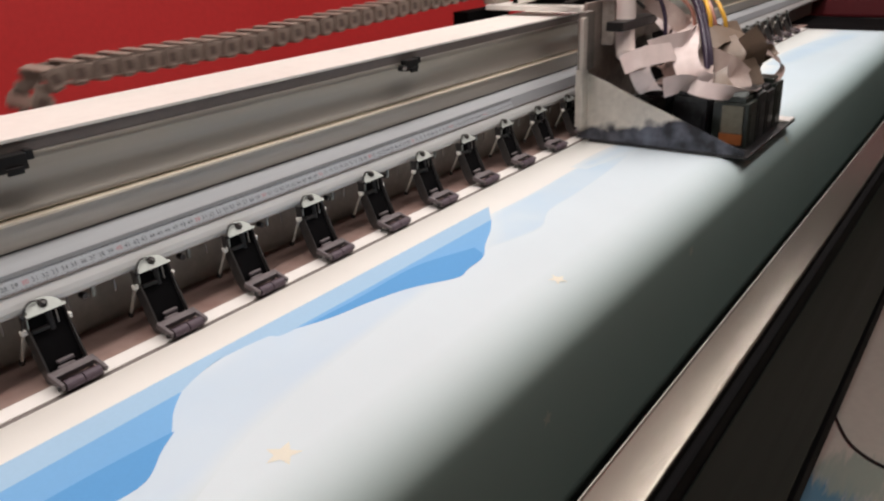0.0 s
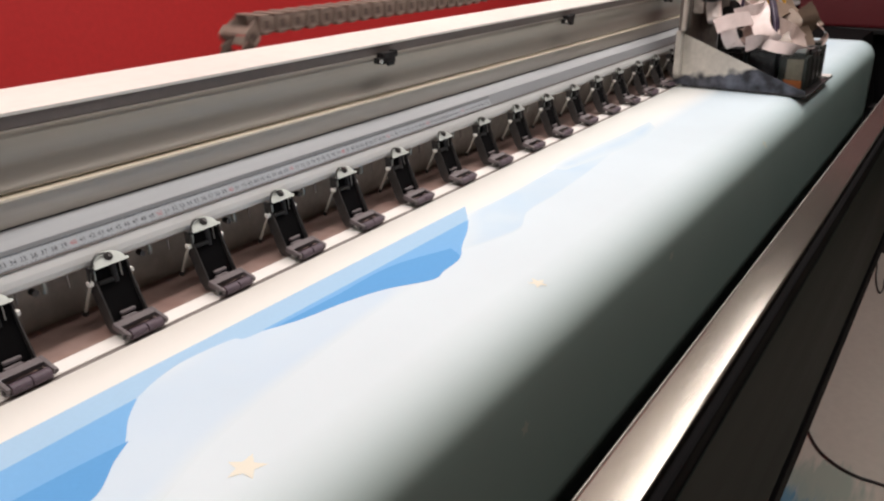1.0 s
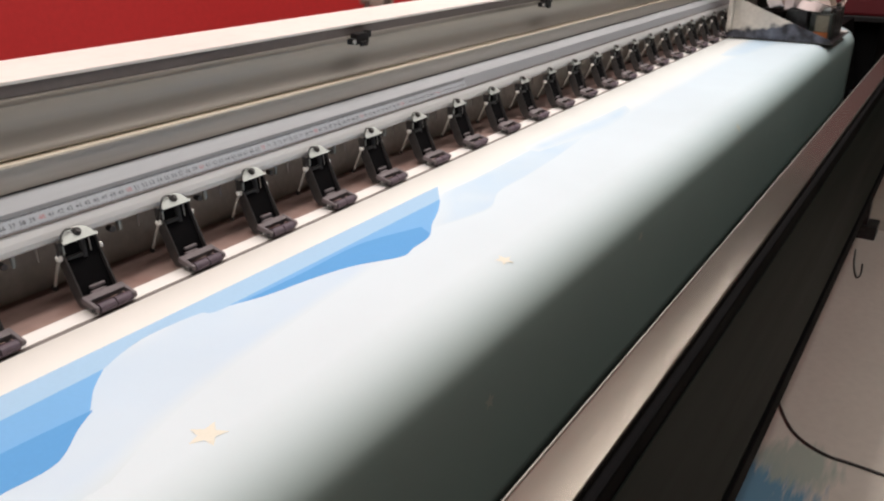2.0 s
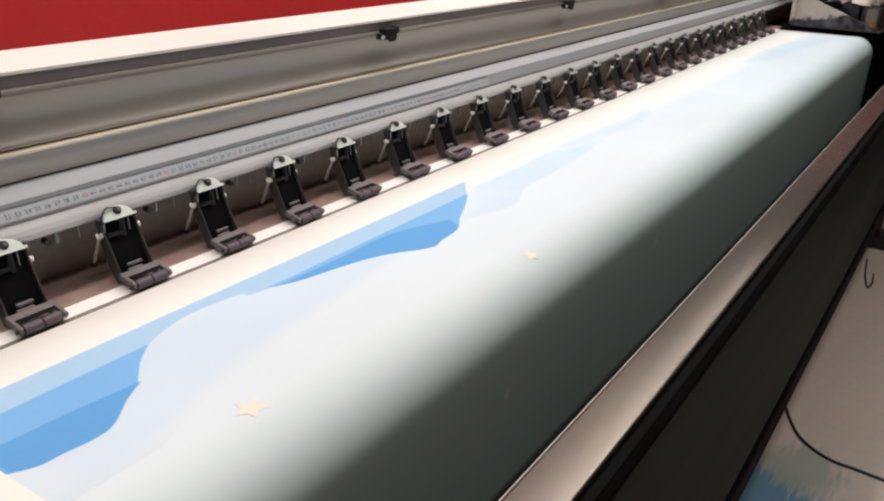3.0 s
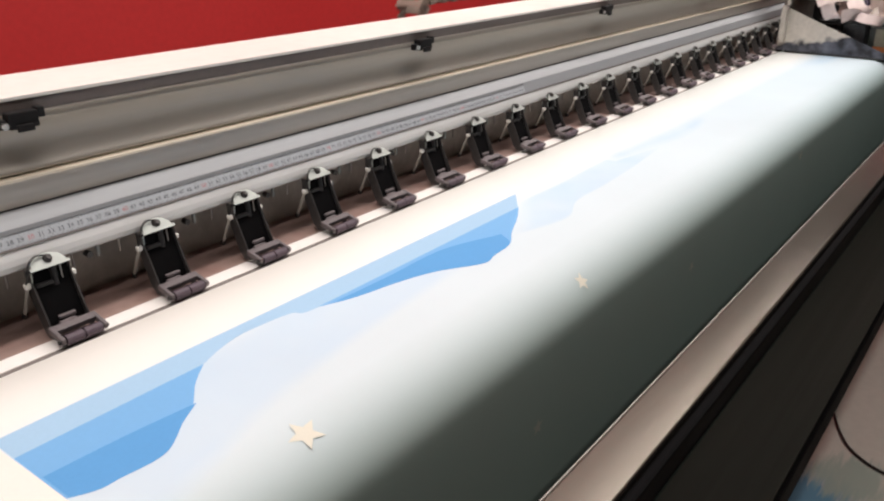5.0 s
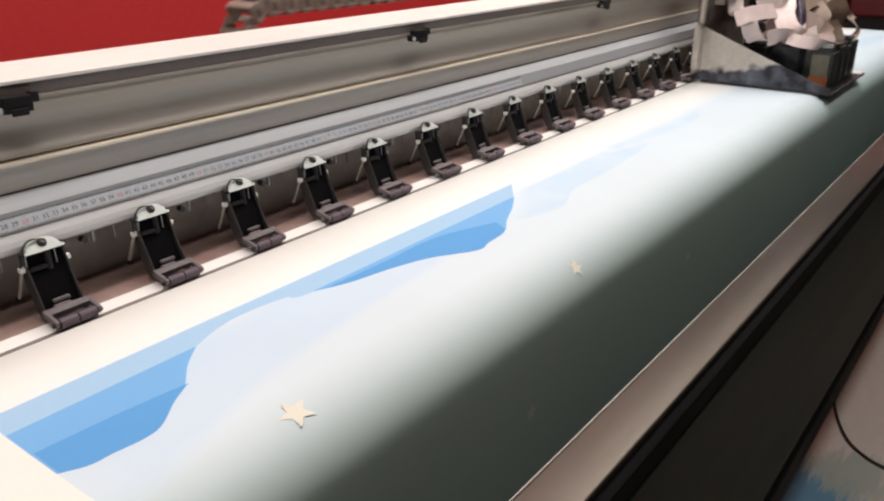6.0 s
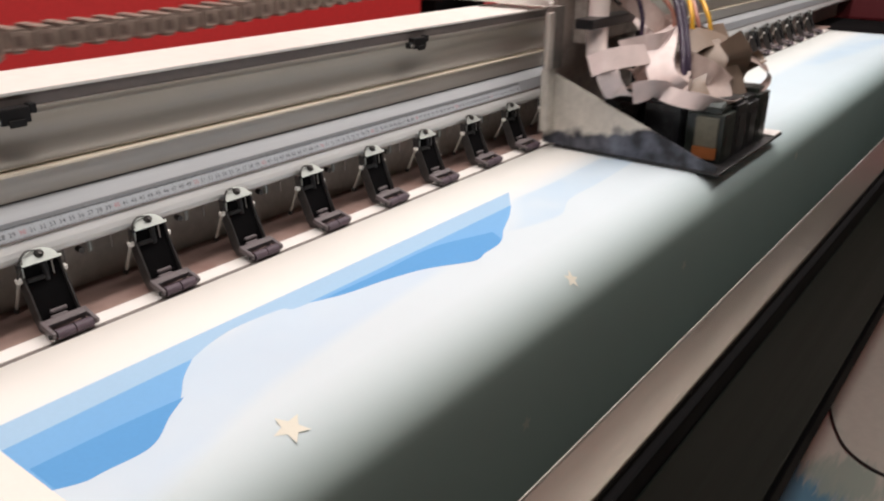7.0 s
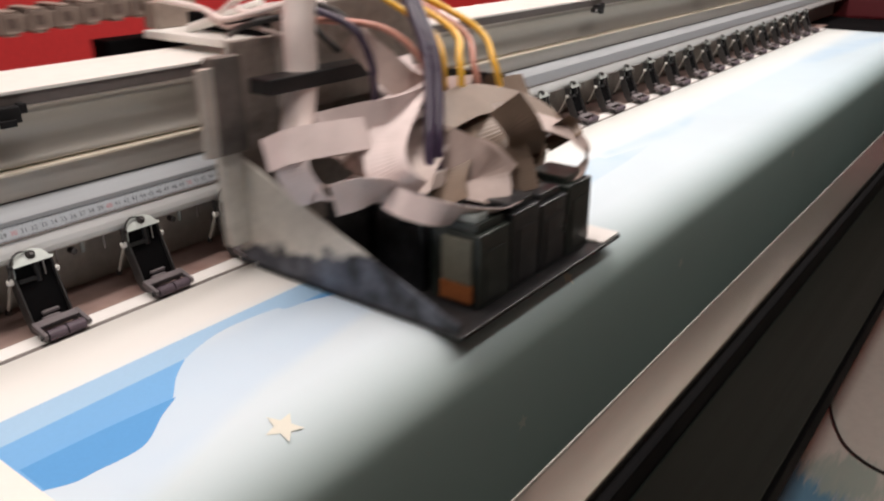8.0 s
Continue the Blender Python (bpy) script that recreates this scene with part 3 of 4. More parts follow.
def beam_clips():
    """Small black cable clips on the front of the beam."""
    bm = box(-0.006, 0.0225, 0.0755, 0.0882, 1.0915, 1.1075, 0.0015)
    box(0.0228, 0.0300, 0.0770, 0.0882, 1.0990, 1.1090, 0.0015, bm)
    box(0.0000, 0.0160, 0.0725, 0.0758, 1.0890, 1.0960, 0.001, bm)
    box(-0.0140, -0.0062, 0.0780, 0.0882, 1.0925, 1.1015, 0.002, bm)
    clip = part("beam_clip", bm, BLACK, printer, "small black clip on the beam")
    screw = part("clip_screw", rod((-0.010, 0.0780, 1.0965), (-0.010, 0.0755, 1.0962), 0.0034, 10), STEEL, clip)
    clip.matrix_basis = pose(0.327, 0, 0)
    for i in (1, 2, 3, 4):
        c = again(clip, printer, pose(0.327 + 0.611 * i, 0, 0))
        tagged(c, "small black clip on the beam")
        again(screw, c, Matrix())


beam_clips()

# front of the printer
part("front_bar", box(X0, 3.755, -0.4745, -0.428, 0.798, 0.827, 0.0022), BAR, printer, "satin beige metal bar along the front")
# separate strip that draws the highlight along the bar's inner edge
part("bar_edge_highlight", box(X0, 3.755, -0.4282, -0.4268, 0.8195, 0.8278, 0.0004), ALU_DULL, printer, "thin strip drawn as the bar edge highlight")
part("front_lip", box(X0, 3.755, -0.4865, -0.4748, 0.765, 0.8170, 0.004), LIP, printer, "black rounded lip below the bar")
part("front_panel", prism([(-0.4885, 0.790), (-0.512, 0.532), (-0.510, 0.512), (-0.480, 0.512), (-0.480, 0.764), (-0.4868, 0.764), (-0.4868, 0.790)], X0, 3.755), PANEL, printer, "dark grey front panel")
part("panel_edge", box(X0, 3.755, -0.517, -0.498, 0.462, 0.5115, 0.003), LIP, printer, "black rubber edge of the panel")
part("front_rail", box(X0, 3.755, -0.4745, -0.435, 0.56, 0.7975, 0.004), LIP, printer)
# added out of sight to stop light falling through the gap to the floor
part("light_baffle", box(X0, 3.60, -0.4345, -0.27, 0.575, 0.590, 0.002), LIP, printer, "unseen black baffle under the hanging film")
for x in (0.1, 1.4, 2.7):
    part("bar_bracket", box(x, x + 0.03, -0.4345, -0.340, 0.592, 0.612, 0.002), LIP, printer)
for x in (X0 - 0.02, 3.62):
    leg = box(x, x + 0.08, -0.46, 0.23, 0.02, 0.5995, 0.004)
    box(x - 0.02, x + 0.10, -0.50, 0.32, 0.0, 0.06, 0.006, leg)
    part("leg", leg, BLACK_STEEL, printer, "black steel end leg")
part("lower_frame", box(X0, 3.68, -0.05, 0.20, 0.50, 0.5995, 0.004), BLACK_STEEL, printer)
housing = part("end_housing", box(3.765, 4.39, -0.42, 0.36, 0.885, 1.42, 0.012), DARK_RED, printer, "dark maroon end housing")
part("housing_base", box(3.762, 4.41, -0.44, 0.38, 0.862, 0.8845, 0.003), BLACK, housing)
part("housing_stand", box(3.84, 4.36, -0.34, 0.30, 0.0, 0.8615, 0.006), LIP, printer)

# ---- the banner ----
banner = tagged(new("printed_banner"), "white banner film with a half-printed blue landscape", "banner")
FLAT, BEND = 0.256, 0.058
LEFT_END, RIGHT_END = -0.62, 3.20


def on_film(s, lift=0.0):
    """The place (y, z) and slope of the film at s metres from the feed line, and lift metres above it."""
    top = 0.9012
    if s <= FLAT:
        return -0.009 - s, top + lift, 0.0
    a = (s - FLAT) / BEND
    if a < math.pi / 2:
        return -0.009 - FLAT - (BEND + lift) * math.sin(a), top - BEND + (BEND + lift) * math.cos(a), a
    return -0.009 - FLAT - BEND - lift, top - BEND - (s - FLAT - BEND * math.pi / 2), math.pi / 2


def film_sheet():
    run = [0.0, 0.1, 0.2, FLAT] + [FLAT + BEND * math.pi / 2 * k / 16 for k in range(1, 17)] + [FLAT + BEND * math.pi / 2 + d for d in (0.06, 0.12, 0.18, 0.23)]
    xs = [LEFT_END + (RIGHT_END - LEFT_END) * k / 60 for k in range(61)]
    bm = bmesh.new()
    feed = bm.verts.layers.float.new("feed")
    grids = []
    for lift in (0.0, -0.0008):
        rows = []
        for x in xs:
            row = []
            for s in run:
                y, z, a = on_film(s, lift)
                wav = 0.0006 * math.sin(x * 5.1) * max(0, s - 0.30)
                v = bm.verts.new((x, y - wav, z))
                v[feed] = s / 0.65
                row.append(v)
            rows.append(row)
        grids.append(rows)
        for a, b in zip(rows, rows[1:]):
            for i in range(len(run) - 1):
                bm.faces.new((a[i], a[i + 1], b[i + 1], b[i]))
    top, low = grids
    for i in range(len(run) - 1):
        for k in (0, -1):
            bm.faces.new((top[k][i], top[k][i + 1], low[k][i + 1], low[k][i]))
    for i in range(len(xs) - 1):
        for k in (0, -1):
            bm.faces.new((top[i][k], top[i + 1][k], low[i + 1][k], low[i][k]))
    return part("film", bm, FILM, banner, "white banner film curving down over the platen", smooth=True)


film_sheet()
MOVING_INK = []


def band(name, upper, lower, mat, lift, soft=0.0, label="", steps=60, rows=1):
    """Ink between two smooth lines of (x, distance from the feed), as a thin flat piece on the film."""
    a = smooth_line([(x, s, 0) for x, s in upper], 10)
    b = smooth_line([(x, s, 0) for x, s in lower], 10)

    def along(line, t):
        f = t * (len(line) - 1)
        i = min(int(f), len(line) - 2)
        return line[i].lerp(line[i + 1], f - i)

    bm = bmesh.new()
    bm.verts.layers.float.new("fade")
    feed = bm.verts.layers.float.new("feed")
    fade = bm.verts.layers.float["fade"]
    rows = 36 if soft else rows
    grid = []
    for k in range(steps + 1):
        u = k / steps
        p, q = along(a, u), along(b, u)
        col = []
        for j in range(rows + 1):
            w = j / rows
            c = p.lerp(q, w)
            y, z, ang = on_film(c.y, lift)
            v = bm.verts.new((c.x, y, z))
            v[feed] = c.y / 0.65
            v[fade] = min(1, min(w, 1 - w) / soft) * min(1, min(u, 1 - u) / 0.12) if soft else 1
            col.append(v)
        grid.append(col)
    for c, d in zip(grid, grid[1:]):
        for j in range(rows):
            bm.faces.new((c[j], c[j + 1], d[j + 1], d[j]))
    bmesh.ops.remove_doubles(bm, verts=bm.verts, dist=1e-6)
    ob = part(name, bm, mat, banner, label)
    MOVING_INK.append(ob)
    return ob


# distances are from the feed line at y = -0.009, after the film has advanced
L1, L2, L3 = 0.089, 0.123, 0.163
band("pale_blue_ink_band", [(0.181, L1), (0.4, L1), (0.7, L1), (0.935, L1)], [(0.181, L2 + 0.001), (0.335, L2 + 0.001), (0.353, L2), (0.379, 0.113), (0.415, 0.106), (0.47, 0.111), (0.50, 0.124), (0.7, L2 + 0.001), (0.886, L2 + 0.001)], BLUE_PALE, 0.00008, label="pale blue printed band")
band("blue_ink_shape", [(0.181, L2), (0.25, L2), (0.353, L2)], [(0.181, 0.197), (0.20, 0.206), (0.216, 0.207), (0.254, 0.208), (0.286, 0.185), (0.306, 0.171), (0.329, 0.144), (0.353, L2 + 0.0005)], BLUE_MID, 0.00014, label="mid blue printed shape")
band("deep_blue_ink_shape", [(0.183, 0.161), (0.25, 0.164), (0.310, 0.170)], [(0.183, 0.197), (0.20, 0.206), (0.216, 0.207), (0.254, 0.208), (0.286, 0.185), (0.310, 0.1705)], BLUE_DEEP, 0.0002, label="deep blue printed shape")
band("blue_ink_shape", [(0.500, L2), (0.65, L2), (0.80, L2), (0.886, L2)], [(0.500, 0.1240), (0.541, 0.139), (0.594, 0.150), (0.644, 0.166), (0.695, 0.196), (0.723, 0.193), (0.767, 0.187), (0.801, 0.168), (0.849, 0.146), (0.888, L2 + 0.0005)], BLUE_MID, 0.00014, label="mid blue printed shape")
band("deep_blue_ink_shape", [(0.512, 0.1285), (0.60, 0.131), (0.70, 0.132), (0.785, 0.160)], [(0.512, 0.1290), (0.541, 0.139), (0.594, 0.150), (0.644, 0.166), (0.695, 0.196), (0.723, 0.193), (0.767, 0.187), (0.787, 0.161)], BLUE_DEEP, 0.0002, label="deep blue printed shape")
band("unprinted_margin", [(-0.60, L1), (0.0, L1), (0.1795, L1)], [(-0.60, 0.285), (0.0, 0.285), (0.1825, 0.285)], UNPRINTED, 0.0001, rows=30, label="unprinted cream margin")
band("pale_blue_ink_wash", [(0.13, L1), (0.36, L1), (0.50, L1), (0.66, L1), (0.84, L1)], [(0.16, 0.288), (0.25, 0.262), (0.33, 0.232), (0.416, 0.215), (0.54, 0.199), (0.70, 0.186)], WASH_HAZE, 0.00005, soft=0.16, label="thin pale blue wash")
band("pale_blue_ink_wash", [(0.908, 0.109), (1.021, 0.114), (1.185, 0.111), (1.367, 0.116)], [(0.786, 0.175), (0.840, 0.192), (0.896, 0.200), (0.960, 0.177), (1.051, 0.175), (1.174, 0.168), (1.333, 0.152)], WASH_BLUE, 0.00006, soft=0.07, label="thin pale blue wash")
band("pale_blue_ink_wash", [(1.18, 0.10), (1.30, 0.10), (1.45, 0.115), (1.6, 0.12)], [(1.18, 0.13), (1.30, 0.15), (1.42, 0.165), (1.55, 0.15)], WASH_BLUE, 0.00011, soft=0.5, label="thin pale blue wash")
band("pale_blue_ink_wash", [(2.35, 0.11), (2.6, 0.10), (2.9, 0.13), (3.15, 0.19)], [(2.35, 0.17), (2.6, 0.20), (2.8, 0.22), (3.10, 0.25)], WASH_BLUE, 0.00006, soft=0.4, label="thin pale blue wash")


def star(x, s, r, turn):
    bm = bmesh.new()
    y, z, a = on_film(s, 0.0003)
    ring = []
    for k in range(10):
        rad = r if k % 2 == 0 else r * 0.45
        t = math.pi * k / 5 + turn
        ring.append(bm.verts.new((rad * math.cos(t), rad * math.sin(t), 0)))
    mid = bm.verts.new((0, 0, 0))
    for k in range(10):
        bm.faces.new((ring[k], ring[(k + 1) % 10], mid))
    ob = part("star_ink", bm, CREAM if s < 0.32 else STAR_SHADED, banner, "cream printed star")
    ob.matrix_basis = pose(x, y, z, math.degrees(a))
    return ob, x, s


STARS = [star(x, s, r, turn) for x, s, r, turn in ((0.337, 0.272, 0.0165, 0.5), (0.752, 0.300, 0.012, 1.1), (0.634, 0.433, 0.011, 0.3), (1.074, 0.394, 0.010, 0.9), (1.64, 0.352, 0.012, 0.2), (0.34, 0.47, 0.010, 0.4))]

# ---- the moving carriage ----
carriage = tagged(new("print_carriage"), "ink-stained print carriage with black heads and loose ribbon cables", "print carriage")


def carriage_parts():
    c = carriage
    # its space: x along the beam from the side plate, z above the film
    side = prism([(-0.022, 0.004), (-0.312, 0.004), (-0.312, 0.014), (-0.290, 0.020), (-0.004, 0.132), (0.0, 0.132), (0.0, 0.004)], 0.0, 0.003)
    part("side_plate", side, STAINED, c, "pale steel side plate splashed with dark ink")
    base = box(-0.002, 0.330, -0.318, -0.024, -0.0005, 0.004, 0.0012)
    part("base_plate", base, BLACK_STEEL, c, "thin black base plate")
    part("base_pad", box(0.286, 0.329, -0.3165, -0.190, 0.0042, 0.0075, 0.0008), STRIP, c, "cream pad on the base plate")
    part("back_plate", box(0.004, 0.330, -0.012, -0.004, 0.02, 0.250, 0.002), BACK_STEEL, c, "dark steel back plate")
    part("slide_block", box(-0.026, -0.001, -0.020, -0.006, 0.030, 0.135, 0.002), STAINED, c)
    part("corner_post", box(-0.054, -0.038, -0.034, -0.026, 0.139, 0.2305, 0.0015), ALU, c, "pale aluminium corner post")
    part("post_web", box(-0.0335, 0.0035, -0.028, -0.0125, 0.137, 0.238, 0.001), WEB_STEEL, c)
    arm = box(0.074, 0.150, -0.004, 0.250, 0.2265, 0.2365, 0.0015)
    box(0.074, 0.120, -0.0038, 0.010, 0.1375, 0.226, 0.001, arm)
    part("chain_arm", arm, WHITE, c, "cream metal arm over the beam to the cable chain")
    part("arm_brace", rod((0.098, 0.185, 0.2400), (0.122, 0.070, 0.2750), 0.0062, 8), WHITE, c, "cream slanting brace")
    part("chain_end", box(0.085, 0.150, 0.236, 0.262, 0.2370, 0.2700, 0.002), CHAIN_BAR, c, "pale end piece of the chain")
    part("arm_hanger", box(0.028, 0.190, 0.262, 0.300, 0.190, 0.2260, 0.002), LIP, c, "black hanger under the chain")
    part("arm_block", box(0.010, 0.034, -0.0038, 0.008, 0.206, 0.2400, 0.002), WHITE, c, "pale block on the arm")
    part("arm_clamp", box(0.115, 0.140, 0.02, 0.21, 0.2368, 0.258, 0.0015), LIP, c)
    board = box(0.06, 0.30, -0.040, -0.014, 0.17, 0.285, 0.003)
    part("circuit_box", board, BACK_STEEL, c, "dark circuit box")
    part("end_plate", box(0.318, 0.322, -0.150, -0.014, 0.006, 0.185, 0.001), BLACK_STEEL, c, "black steel end plate")
    # print heads: four along the beam, three deep
    first = None
    for j, y in enumerate((-0.268, -0.195, -0.120)):
        for i in range(4):
            x = 0.052 + 0.058 * i
            h = 0.083 + (0.006 if (i + j) % 2 else 0)
            bm = box(x, x + 0.054, y - 0.031, y + 0.031, 0.0045, h, 0.002)
            box(x + 0.004, x + 0.050, y - 0.024, y + 0.024, h + 0.0003, h + 0.009, 0.001, bm)
            box(x + 0.010, x + 0.044, y - 0.0325, y - 0.0312, 0.012, h - 0.018, 0.0004, bm)
            box(x - 0.0015, x - 0.0003, y - 0.022, y + 0.022, 0.016, h - 0.012, 0.0004, bm)
            head = part("print_head", bm, HEAD if (i + j) % 3 else HEAD_GREEN, c, "black print head with a green board")
            first = first or head
    part("head_label", box(0.0480, 0.0502, -0.291, -0.254, 0.030, 0.078, 0.0005), LABEL, first, "faded pale label")
    for x in (0.058, 0.066, 0.074):
        part("head_board", box(x, x + 0.0030, -0.290, -0.250, 0.0925, 0.1000, 0.0004), HEAD_PALE, first, "pale edge of a circuit board")
    part("head_sticker", box(0.0478, 0.0504, -0.292, -0.252, 0.010, 0.029, 0.0005), ORANGE, first, "orange sticker")
    # ribbon cables from the heads up to the box behind
    V1, V2, UPW = (0.25, 0.25, 0.93), (0.6, -0.78, 0.1), (0.5, -0.5, 0.7)
    loops = []
    # line of the cable, its width and the way its width lies
    loops.append(([(-0.036, -0.100, 0.151), (-0.024, -0.130, 0.163), (0.017, -0.150, 0.167), (0.050, -0.160, 0.166)], 0.040, V1, -14, RIBBON))
    loops.append(([(0.085, -0.110, 0.170), (0.000, -0.118, 0.162), (-0.030, -0.125, 0.146), (-0.020, -0.135, 0.119), (-0.004, -0.150, 0.106), (0.040, -0.170, 0.102)], 0.042, V2, 22, RIBBON))
    loops.append(([(0.033, -0.120, 0.139), (0.032, -0.150, 0.143), (0.047, -0.160, 0.123), (0.024, -0.150, 0.113), (0.000, -0.140, 0.119)], 0.030, V2, -30, RIBBON_MID))
    loops.append(([(-0.013, -0.168, 0.112), (0.016, -0.190, 0.119), (0.047, -0.200, 0.110)], 0.040, UPW, 12, RIBBON))
    loops.append(([(0.032, -0.200, 0.111), (0.035, -0.230, 0.105), (0.048, -0.262, 0.099), (0.089, -0.280, 0.092), (0.130, -0.285, 0.092)], 0.032, UPW, 26, RIBBON))
    loops.append(([(0.167, -0.090, 0.218), (0.149, -0.120, 0.199), (0.146, -0.140, 0.183), (0.105, -0.140, 0.171)], 0.056, V2, -30, RIBBON))
    loops.append(([(0.008, -0.130, 0.177), (0.049, -0.150, 0.183), (0.080, -0.170, 0.186), (0.147, -0.160, 0.190)], 0.030, V1, 35, RIBBON))
    loops.append(([(0.190, -0.120, 0.212), (0.100, -0.160, 0.186), (0.054, -0.180, 0.158), (0.038, -0.200, 0.129), (0.050, -0.220, 0.110)], 0.052, V2, 18, RIBBON))
    loops.append(([(0.250, -0.120, 0.190), (0.160, -0.170, 0.168), (0.082, -0.200, 0.139), (0.047, -0.210, 0.117)], 0.055, V2, -12, RIBBON_MID))
    loops.append(([(0.118, -0.190, 0.172), (0.191, -0.200, 0.182), (0.250, -0.220, 0.167), (0.276, -0.250, 0.144), (0.267, -0.270, 0.127)], 0.052, (0.1, 0.8, 0.5), 20, RIBBON_TAN))
    loops.append(([(0.240, -0.245, 0.155), (0.275, -0.270, 0.138), (0.276, -0.290, 0.114), (0.267, -0.290, 0.095), (0.250, -0.270, 0.088)], 0.036, (0.75, 0.45, 0.3), 12, RIBBON_MID))
    loops.append(([(0.194, -0.200, 0.173), (0.173, -0.230, 0.147), (0.170, -0.250, 0.119), (0.168, -0.265, 0.090)], 0.062, V2, 16, RIBBON_TAN))
    loops.append(([(0.110, -0.200, 0.146), (0.125, -0.230, 0.133), (0.134, -0.250, 0.114), (0.112, -0.265, 0.094)], 0.056, V2, -18, RIBBON_MID))
    loops.append(([(0.262, -0.150, 0.176), (0.290, -0.190, 0.145), (0.286, -0.210, 0.118), (0.262, -0.220, 0.090)], 0.050, V2, 10, RIBBON_TAN))
    loops.append(([(0.178, -0.180, 0.167), (0.138, -0.210, 0.142), (0.101, -0.222, 0.115), (0.081, -0.240, 0.096)], 0.050, V2, 24, RIBBON_TAN))
    loops.append(([(0.120, -0.075, 0.250), (0.110, -0.120, 0.226), (0.120, -0.150, 0.205), (0.150, -0.150, 0.190)], 0.040, V1, 22, RIBBON_MID))
    rng = random.Random(5)
    for k in range(6):
        # short folded lengths between the long ones
        x, y = rng.uniform(0.05, 0.24), rng.uniform(-0.26, -0.12)
        z = rng.uniform(0.105, 0.150) - 0.1 * max(0, -y - 0.2)
        bend = [(x, y, z)]
        for q in range(3):
            x, y, z = x + rng.uniform(-0.030, 0.034), y + rng.uniform(-0.028, 0.030), min(0.20, max(0.098, z + rng.uniform(-0.012, 0.036)))
            bend.append((x, max(-0.285, y), z))
        loops.append((bend, rng.uniform(0.034, 0.046), rng.choice((V1, V2, UPW)), rng.uniform(-30, 30), rng.choice((RIBBON_MID, RIBBON_TAN))))
    for pts, width, across, twist, mat in loops:
        pts = [pts[0], *((x + rng.uniform(-0.003, 0.003), y + rng.uniform(-0.003, 0.003), z + rng.uniform(-0.002, 0.002)) for x, y, z in pts[1:-1]), pts[-1]]
        part("ribbon_cable", ribbon(pts, 0.86 * width, across, twist, per=9), mat, c, "folded pale ribbon cable" if mat is RIBBON else "tan ribbon cable bent over the heads" if mat is RIBBON_TAN else "aged brownish ribbon cable", smooth=False)
    # cables and tubes from above
    wrap = tube([(0.070, -0.060, 0.345), (0.060, -0.062, 0.290), (0.054, -0.064, 0.259), (0.052, -0.066, 0.219), (0.042, -0.070, 0.188), (0.026, -0.080, 0.158)], 0.0175, 12)
    part("cable_wrap", wrap, WRAP, c, "white wrapped cable bundle", smooth=True)
    part("cable_clamp", box(-0.012, 0.150, -0.088, -0.056, 0.204, 0.220, 0.002), BLACK, c, "black clamp bar")
    tubes = []
    tubes.append((YELLOW, [(0.180, -0.060, 0.300), (0.217, -0.140, 0.252), (0.194, -0.170, 0.222), (0.184, -0.180, 0.184)], 0.0042))
    tubes.append((YELLOW, [(0.200, -0.060, 0.305), (0.258, -0.145, 0.250), (0.248, -0.180, 0.213), (0.249, -0.190, 0.178)], 0.0042))
    tubes.append((YELLOW, [(0.170, -0.070, 0.290), (0.190, -0.130, 0.252), (0.178, -0.158, 0.225), (0.172, -0.165, 0.190)], 0.0038))
    tubes.append((SALMON, [(0.190, -0.060, 0.300), (0.238, -0.140, 0.248), (0.222, -0.170, 0.211), (0.222, -0.180, 0.176)], 0.0040))
    tubes.append((SALMON, [(0.060, -0.050, 0.270), (0.115, -0.120, 0.262), (0.140, -0.155, 0.230), (0.150, -0.162, 0.190)], 0.0038))
    tubes.append((PURPLE, [(0.160, -0.110, 0.310), (0.142, -0.160, 0.245), (0.124, -0.182, 0.204), (0.098, -0.202, 0.161), (0.084, -0.212, 0.124)], 0.0060))
    tubes.append((PURPLE, [(0.172, -0.110, 0.310), (0.154, -0.162, 0.245), (0.136, -0.184, 0.204), (0.110, -0.204, 0.161), (0.096, -0.214, 0.124)], 0.0060))
    tubes.append((PURPLE, [(0.050, -0.050, 0.290), (0.090, -0.100, 0.265), (0.105, -0.118, 0.225), (0.105, -0.122, 0.180)], 0.0040))
    tubes.append((WRAP, [(0.085, 0.230, 0.275), (0.092, 0.150, 0.268), (0.062, 0.070, 0.262), (0.048, 0.000, 0.274), (0.062, -0.060, 0.290)], 0.0036))
    tubes.append((WRAP, [(0.105, 0.220, 0.278), (0.108, 0.120, 0.292), (0.075, 0.050, 0.270), (0.068, -0.020, 0.282), (0.080, -0.060, 0.262)], 0.0034))
    tubes.append((RIBBON_MID, [(0.080, 0.120, 0.262), (0.050, 0.050, 0.256), (0.040, 0.000, 0.262), (0.060, -0.045, 0.250)], 0.0026))
    tubes.append((WRAP, [(0.095, 0.120, 0.262), (0.082, 0.060, 0.284), (0.098, -0.010, 0.296), (0.120, -0.070, 0.262), (0.122, -0.100, 0.230)], 0.0034))
    tubes.append((CABLE, [(0.100, 0.060, 0.262), (0.075, 0.000, 0.270), (0.100, -0.060, 0.280), (0.130, -0.120, 0.225)], 0.0035))
    tubes.append((CABLE, [(0.060, 0.060, 0.245), (0.035, 0.000, 0.262), (0.070, -0.045, 0.270), (0.092, -0.085, 0.235)], 0.0035))
    for mat, pts, r in tubes:
        part("ink_tube", tube(pts, r), mat, c, "thin plastic ink tube" if mat in (YELLOW, SALMON, PURPLE) else "thin cable", smooth=True)
    part("plug", box(0.076, 0.102, -0.220, -0.206, 0.108, 0.126, 0.0015), WRAP, c, "white plug")


carriage_parts()

